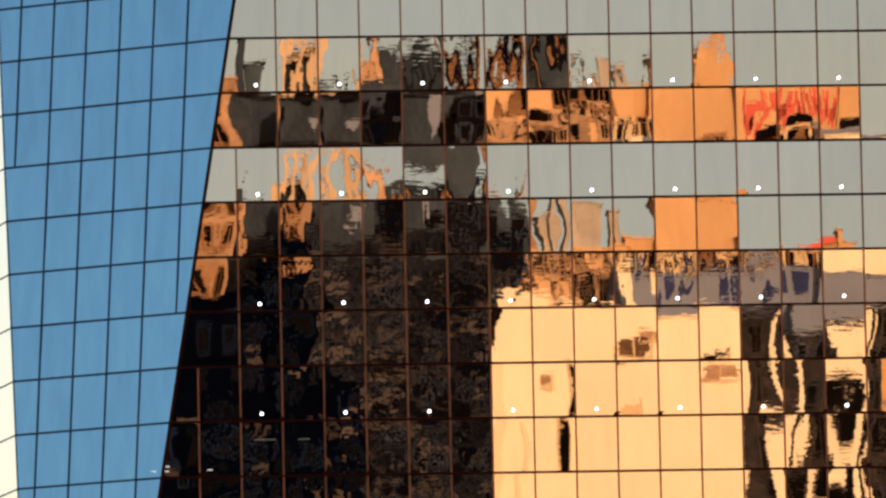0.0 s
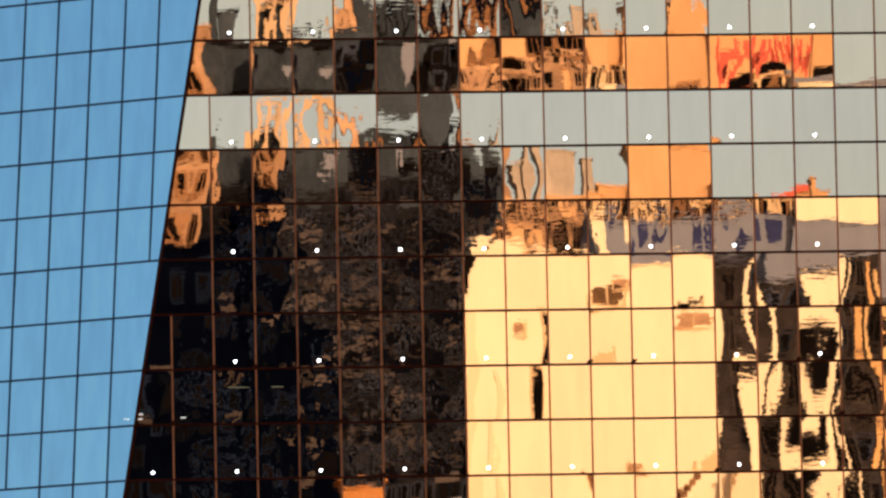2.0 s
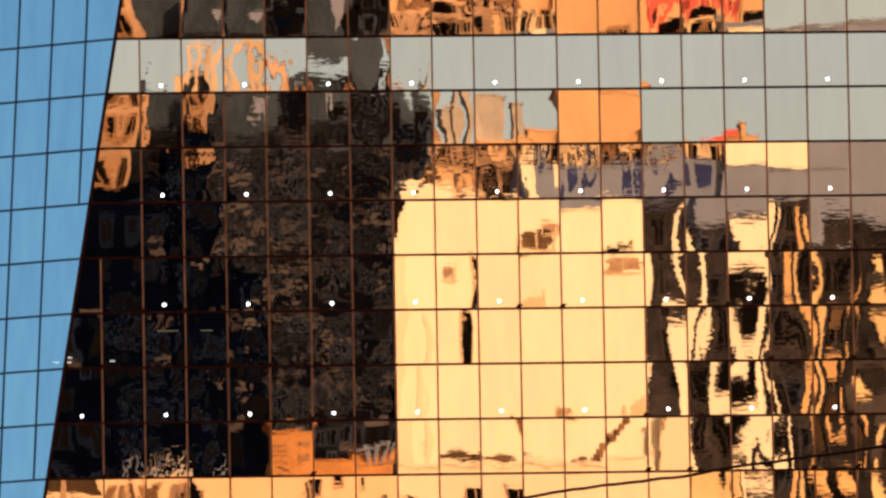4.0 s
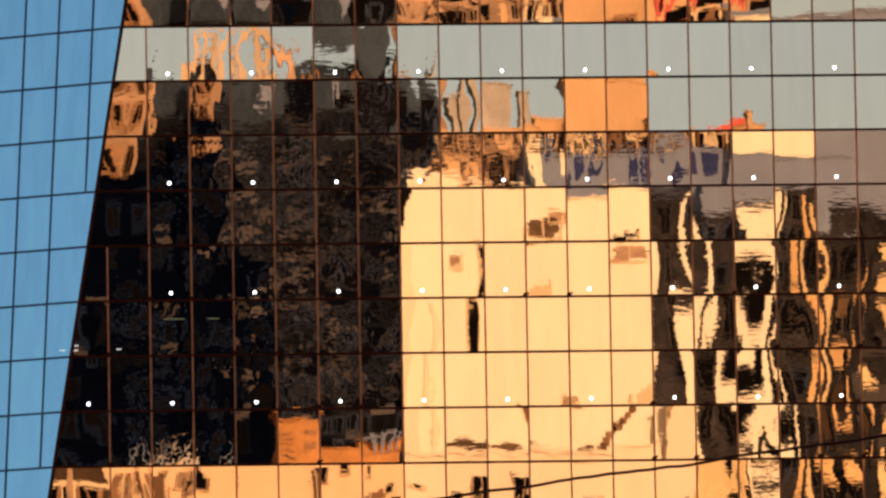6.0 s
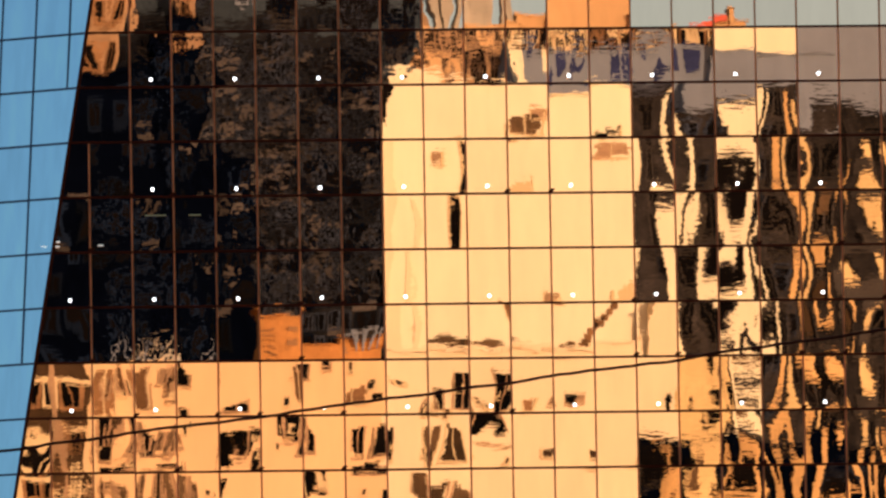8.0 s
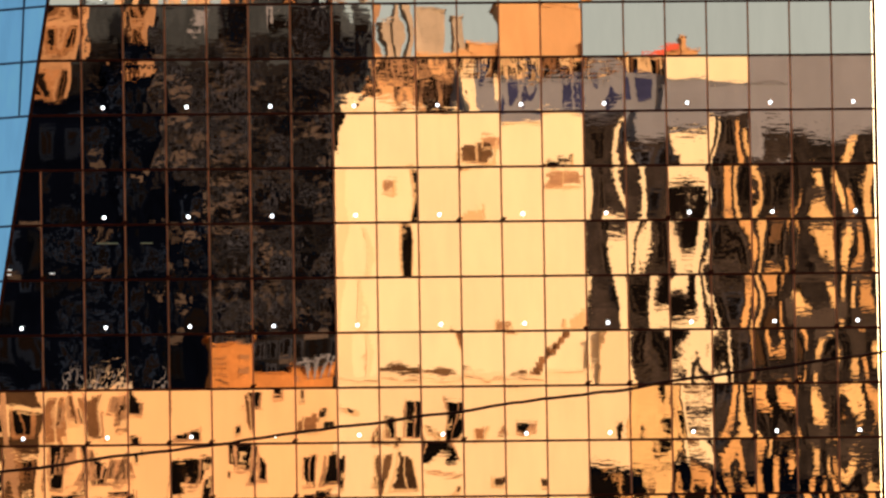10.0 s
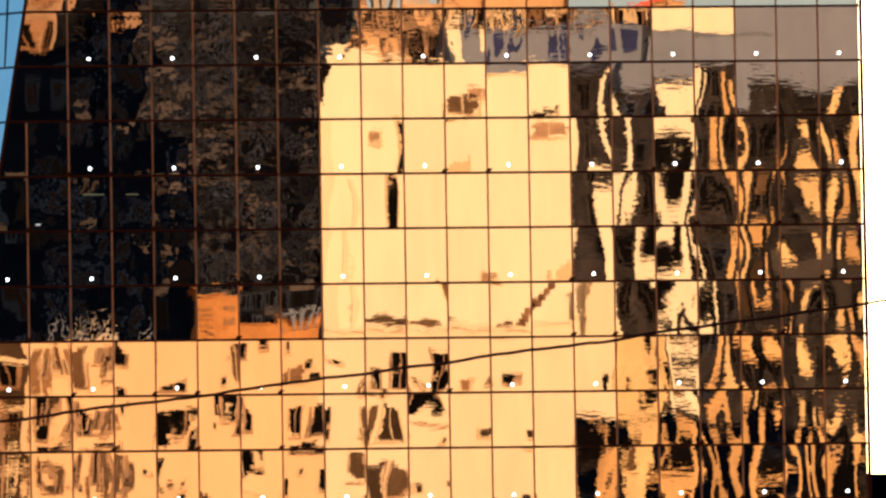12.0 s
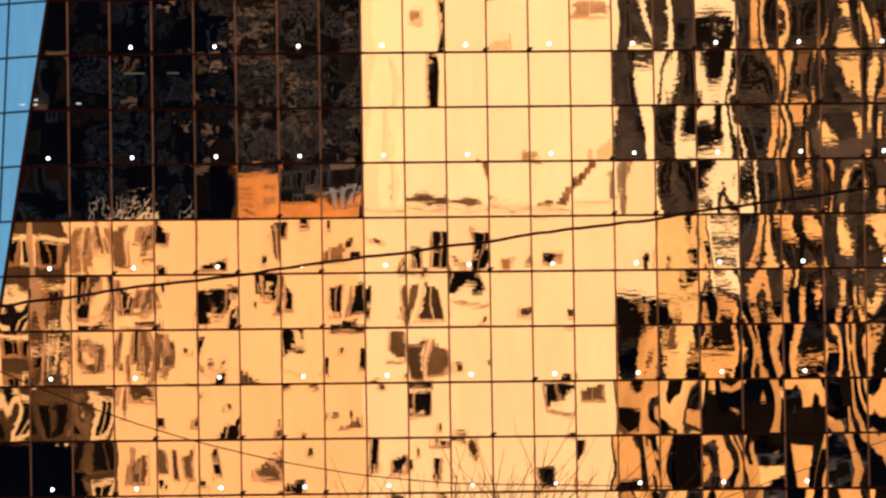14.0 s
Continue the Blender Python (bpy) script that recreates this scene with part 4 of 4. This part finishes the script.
for c, r0, r1 in ((13.6, 9.2, 9.75), (13.62, 10.05, 10.4), (13.85, 9.6, 10.1)):
    drape(b, "stain", c, r0, r1, 0.35, WINDOW, 461.5, "black tapering blot")

# amber street front on a black wall that paints in deep openings, in front of the pilastered building
D7 = 452
b, w, top = block("amber_street_front", "street front of amber piers on a wall painted black for deep openings", 11.62, 21.0, 10.6, D7, 6, SHADE_BLACK, 0.2)
arch_rng = random.Random(12)
c = 11.62
while c < 20.8:
    wide_of = arch_rng.uniform(0.22, 0.62) * (1 if c < 15.4 else 0.6 if c < 16.2 else 0.42)
    x0, z1 = sight_point(c, 10.6 + arch_rng.choice((0.0, 0.03, 0.08) if c > 12.4 else (0.1, 0.4)), D7)
    x1, _ = sight_point(min(c + wide_of, 20.95), 10.6, D7)
    part("pier", box(x0 - b.location.x, x1 - b.location.x, -0.1, 0.4, 0, z1), arch_rng.choice((AMBER, AMBER, HONEY)), b)
    for j in range(5):
        r0 = 10.7 + 0.98 * j + arch_rng.uniform(0, 0.3)
        if arch_rng.random() < 0.7 and wide_of > 0.3:
            x, z = sight_point(c + wide_of * arch_rng.uniform(0.35, 0.65), r0 + arch_rng.uniform(0.25, 0.6), D7)
            _, z_up = sight_point(c, r0, D7)
            half = arch_rng.uniform(0.2, 0.5)
            # dark slab on the pier, coloured to read as a shaded opening
            part("opening", box(x - b.location.x - half, x - b.location.x + half, 0.38, 0.45, z, z_up), arch_rng.choice((WINDOW, WINDOW, DARK_BROWN)), b)
        if arch_rng.random() < 0.35:
            x2, z2 = sight_point(c + wide_of + 0.3, r0 + 0.55, D7)
            x3, z3 = sight_point(c + wide_of, r0 + arch_rng.uniform(0.6, 0.9), D7)
            part("spandrel", box(x3 - b.location.x, x2 - b.location.x, -0.1, 0.3, z3, z2), arch_rng.choice((AMBER, HONEY, DARK_BROWN)), b)
    gap = arch_rng.uniform(0.22, 0.42)
    for j in range(5):
        x, z = sight_point(c + wide_of + gap / 2, 11.35 + 0.98 * j + arch_rng.uniform(0, 0.2), D7)
        if arch_rng.random() < 0.75:
            share("window", arch_rng.choice((deep, lit)), b, pose(x - b.location.x, 0.02, z))
    c += wide_of + gap

# broad black panels added across its piers to darken the front
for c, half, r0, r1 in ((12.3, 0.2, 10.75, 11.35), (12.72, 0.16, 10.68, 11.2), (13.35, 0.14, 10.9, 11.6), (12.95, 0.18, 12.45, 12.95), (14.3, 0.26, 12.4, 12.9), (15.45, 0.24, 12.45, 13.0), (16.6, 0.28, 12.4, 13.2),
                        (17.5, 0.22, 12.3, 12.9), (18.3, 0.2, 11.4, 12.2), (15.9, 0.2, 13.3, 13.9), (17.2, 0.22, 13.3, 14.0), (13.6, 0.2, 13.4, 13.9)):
    x0, z1 = sight_point(c - half, r0, D7)
    x1, z0 = sight_point(c + half, r1, D7)
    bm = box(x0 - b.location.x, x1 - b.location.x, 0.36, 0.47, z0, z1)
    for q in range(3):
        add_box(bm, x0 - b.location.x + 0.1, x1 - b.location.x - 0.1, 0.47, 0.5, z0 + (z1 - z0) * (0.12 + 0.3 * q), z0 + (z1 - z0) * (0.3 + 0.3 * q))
    part("shop_door", bm, WINDOW, b, "black panel added to darken the street front")

# grey blocks, whose shade is in their colour, and roof houses on the skyline
D6 = 520
b, w, top = block("grey_block", "grey tower block, shade in its colour, with narrow navy shutters", 8.55, 13.4, 3.38, D6, 15, MAUVE, 0.3)
for c in (9.6, 10.05, 10.3, 11.0, 11.3, 12.1, 12.5, 12.9):
    x, z = sight_point(c, 3.8, D6)
    part("shutter", box(x - b.location.x - 0.35, x - b.location.x + 0.35, 0, 0.1, z, z + 2.6), NAVY, b)
block("cream_roof_house", "small cream rendered roof house in full sun", 8.85, 9.2, 3.3, D6 - 8, 6, CREAM, 0.1)
block("grey_block", "wide grey block with shade put in its colour", 13.4, 22.0, 2.95, D6 + 5, 15, MAUVE, 0.3)
block("cream_roof_house", "cream rendered roof house in full sun", 13.6, 15.4, 3.0, D6 - 6, 8, CREAM, 0.1)
block("grey_lean_to", "grey roof wall, shade in its colour, before the cream house", 13.3, 16.5, 3.55, D6 - 12, 4, MAUVE, 0.1)
b, w, top = block("brown_terrace", "brown terrace of roofs above the grey block", 8.6, 13.5, 3.02, D6 + 2, 3, CLAY, 0.1)
for i in range(18):
    put_window(b, bay if rng.random() < 0.5 else frame_window, 8.75 + 0.27 * i + rng.uniform(-0.06, 0.06), 3.4 + rng.uniform(-0.1, 0.1), D6 + 2)
b, w, top = block("orange_house", "wide orange brick house with dark openings", 6.42, 8.9, 2.28, D6 + 12, 8, ORANGE, 0.2)
hall = window_mesh(2.6, 1.7, SIENNA, 0.25, 3)
for i in range(2):
    put_window(b, hall, 7.35 + 0.85 * i, 2.72 + 0.1 * i, D6 + 12)
nook = window_mesh(0.8, 1.0, CLAY, 0.25)
for i in range(9):
    for j in range(4):
        if rng.random() < 0.6:
            put_window(b, nook, 6.55 + 0.27 * i + rng.uniform(-0.05, 0.05), 3.12 + 0.29 * j + rng.uniform(-0.07, 0.07), D6 + 12)
for i in range(4):
    put_window(b, nook, 7.3 + 0.35 * i, 2.98, D6 + 12)
block("orange_house", "orange brick gable house with blank wall", 8.9, 10.3, 2.1, D6 + 18, 8, ORANGE, 0.2)
for c0, c1, r0, hue in ((6.5, 6.8, 1.3, CLAY), (7.1, 7.2, 1.1, BONE), (7.3, 7.42, 1.4, BONE), (6.9, 7.05, 1.7, BONE), (7.6, 7.75, 1.75, BONE), (7.8, 8.35, 1.45, BONE), (8.6, 8.8, 1.6, BONE), (14.02, 14.1, 1.72, ORANGE)):
    block("roof_house", "small roof plant house with flat top", c0, c1, r0, D6 + 14, 3, hue, 0.15)
block("orange_stack", "square orange rendered stack behind the slim tower", 10.7, 11.45, 0.7, D6 + 25, 3, ORANGE, 0.1)
block("orange_tower", "slim orange rendered tower top", 9.5, 11.5, 1.36, D6 + 16, 8, ORANGE, 0.1)
b, w, top = block("red_sign_wall", "orange wall painted with ragged red strokes", 11.5, 14.5, 1.98, D6 + 14.5, 6, ORANGE, 0.1)
x0, z0 = sight_point(12.95, 2.02, D6 + 14.5)
x1, z1 = sight_point(13.95, 1.86, D6 + 14.5)
part("sign_board", box(x0 - b.location.x, x1 - b.location.x, 0.26, 0.5, z0, z1), RED, b, "long red board on the parapet")
for i in range(46):
    x = -w * 0.8 + w * 0.033 * i
    h = 0.8 + 1.8 * rng.random()
    z = top - 0.7 - 2.2 * rng.random()
    part("red_stroke", box(x, x + 0.12 + 0.25 * rng.random(), 0, 0.06, z - h, z), RED, b)
for x in (-2.2, 0.6, 5.0):
    part("opening", box(x - 1.0, x + 1.0, 0, 0.07, top - 4.7, top - 3.7), WINDOW, b)

# dark building beyond the tower's far corner, its backlit shade put in the colour
dark = thing("far_building", "distant dark building against the white sky", "building", (50, 90, 0))
part("wall", box(-12.5, 14, -8, 8, 0, 29.7), SHADE_BLACK, dark)
part("parapet", box(-12.8, 14.3, -8.3, 8.3, 29.7, 30.4), SHADE_BLACK, dark)

# ---- ground ----
bm = bmesh.new()
bmesh.ops.create_grid(bm, x_segments=1, y_segments=1, size=2400)
tagged(part("ground", bm, ASPHALT), "dark asphalt ground reaching to the horizon", "ground", kind="structure")

# ---- cables and bare twigs before the tower ----
def cable(name, label, points, radius):
    cu = bpy.data.curves.new(name, "CURVE")
    cu.dimensions, cu.bevel_depth, cu.bevel_resolution = "3D", radius, 2
    sp = cu.splines.new("POLY")
    sp.points.add(len(points) - 1)
    for p, q in zip(sp.points, points):
        p.co = (*q, 1)
    cu.materials.append(CABLE)
    return tagged(new(name, cu), label, "cable")


NEAR_Y = EYE[1] + 60
pts = []
for i in range(151):
    x = -16.5 + 0.06 * i
    z = 48.163 - 42.267 + (x + 14.231) * 0.1245 + 0.0012 * (x + 11.6) ** 2
    pts.append((x, NEAR_Y, z + 0.004 * math.sin(x * 5.1) + 0.012 * noise.noise(Vector((x * 3.3, 0, 0))) + 0.006 * noise.noise(Vector((x * 9, 2, 0)))))
cable("overhead_cable", "black twisted overhead cable rising across the view", pts, 0.009)
pts = []
for i in range(61):
    x = -16.2 + 0.15 * i
    pts.append((x, NEAR_Y, 48.163 - 43.33 + 0.073 * max(0.0, -10.9 - x) ** 2 - 0.025 * max(0.0, x + 10.9) + 0.003 * noise.noise(Vector((x * 4, 5, 0)))))
cable("sagging_wire", "thin dark wire sagging low before the tower", pts, 0.0035)
pts = [(-9.9 + 0.1 * i, NEAR_Y + 1, 48.163 - 43.47 + 0.034 * i) for i in range(30)]
cable("stay_wire", "thin dark stay wire rising before the tower", pts, 0.0025)


def tube(bm, a, b, ra, rb, sides=4):
    """A tapered stick from a to b."""
    axis = (b - a).normalized()
    s1 = axis.orthogonal().normalized()
    s2 = axis.cross(s1)
    rings = [[bm.verts.new(p + rr * (math.cos(q * 2 * math.pi / sides) * s1 + math.sin(q * 2 * math.pi / sides) * s2)) for q in range(sides)] for p, rr in ((a, ra), (b, rb))]
    for q in range(sides):
        bm.faces.new((rings[0][q], rings[0][(q + 1) % sides], rings[1][(q + 1) % sides], rings[1][q]))


def grow(bm, p, way, length, radius, depth, rg):
    """A branch of several crooked pieces, with thinner ones leaving it."""
    pieces = 4
    for q in range(pieces):
        nxt = p + way * length / pieces
        tube(bm, p, nxt, radius * (1 - 0.15 * q), radius * (1 - 0.15 * (q + 1)))
        p = nxt
        way = (way + Vector((rg.gauss(0, 0.10), rg.gauss(0, 0.10), 0.03))).normalized()
        if depth and q:
            for _ in range(2 if depth > 1 else 1):
                side = (way + Vector((rg.gauss(0, 0.38), rg.gauss(0, 0.38), 0.1))).normalized()
                grow(bm, p, side, length * rg.uniform(0.5, 0.75), radius * 0.62, depth - 1, rg)


for x, tall_m, seed in ((-11.02, 5.44, 5), (-12.32, 5.08, 9), (-10.8, 5.3, 12), (-11.72, 5.06, 15), (-12.05, 4.98, 21)):
    rg = random.Random(seed)
    tree = thing("bare_tree", "small leafless tree with thin upright twigs", "tree", (x, NEAR_Y + 2, 0), "bare trees before the tower")
    bm = bmesh.new()
    tube(bm, Vector((0, 0, 0)), Vector((0.03, 0, 1.6)), 0.05, 0.04, 8)
    tube(bm, Vector((0.03, 0, 1.6)), Vector((0, 0, 2.6)), 0.04, 0.03, 8)
    part("trunk", bm, BARK, tree)
    bm = bmesh.new()
    for q in range(10):
        grow(bm, Vector((0, 0, 1.7 + 0.13 * q)), Vector((rg.gauss(0, 0.2), rg.gauss(0, 0.2), 1)).normalized(), 1.55, 0.014, 3, rg)
    k = tall_m / max(v.co.z for v in bm.verts)
    for v in bm.verts:
        v.co.z *= k if v.co.z > 2.6 else 1
    part("crown", bm, BARK, tree)

# small lights glimmering behind and on the lower panes
for x, y, z, w in ((0.1, -0.05, -12.76, 0.75), (1.5, -0.05, -12.76, 0.42), (-3.9, 0.2, -13.82, 0.2), (-3.42, -0.1, -13.85, 0.14), (-3.4, -0.1, -13.68, 0.14), (-1.88, -0.05, -13.82, 0.18)):
    strip = thing("strip_light", "short dim strip light at the glass", "lamp", (x, y, LAMP_Z + z), "strip lights on the tower")
    part("tube", box(-w / 2, w / 2, -0.03, 0, -0.014, 0.014), TUBE if x > 0 else DASH, strip)
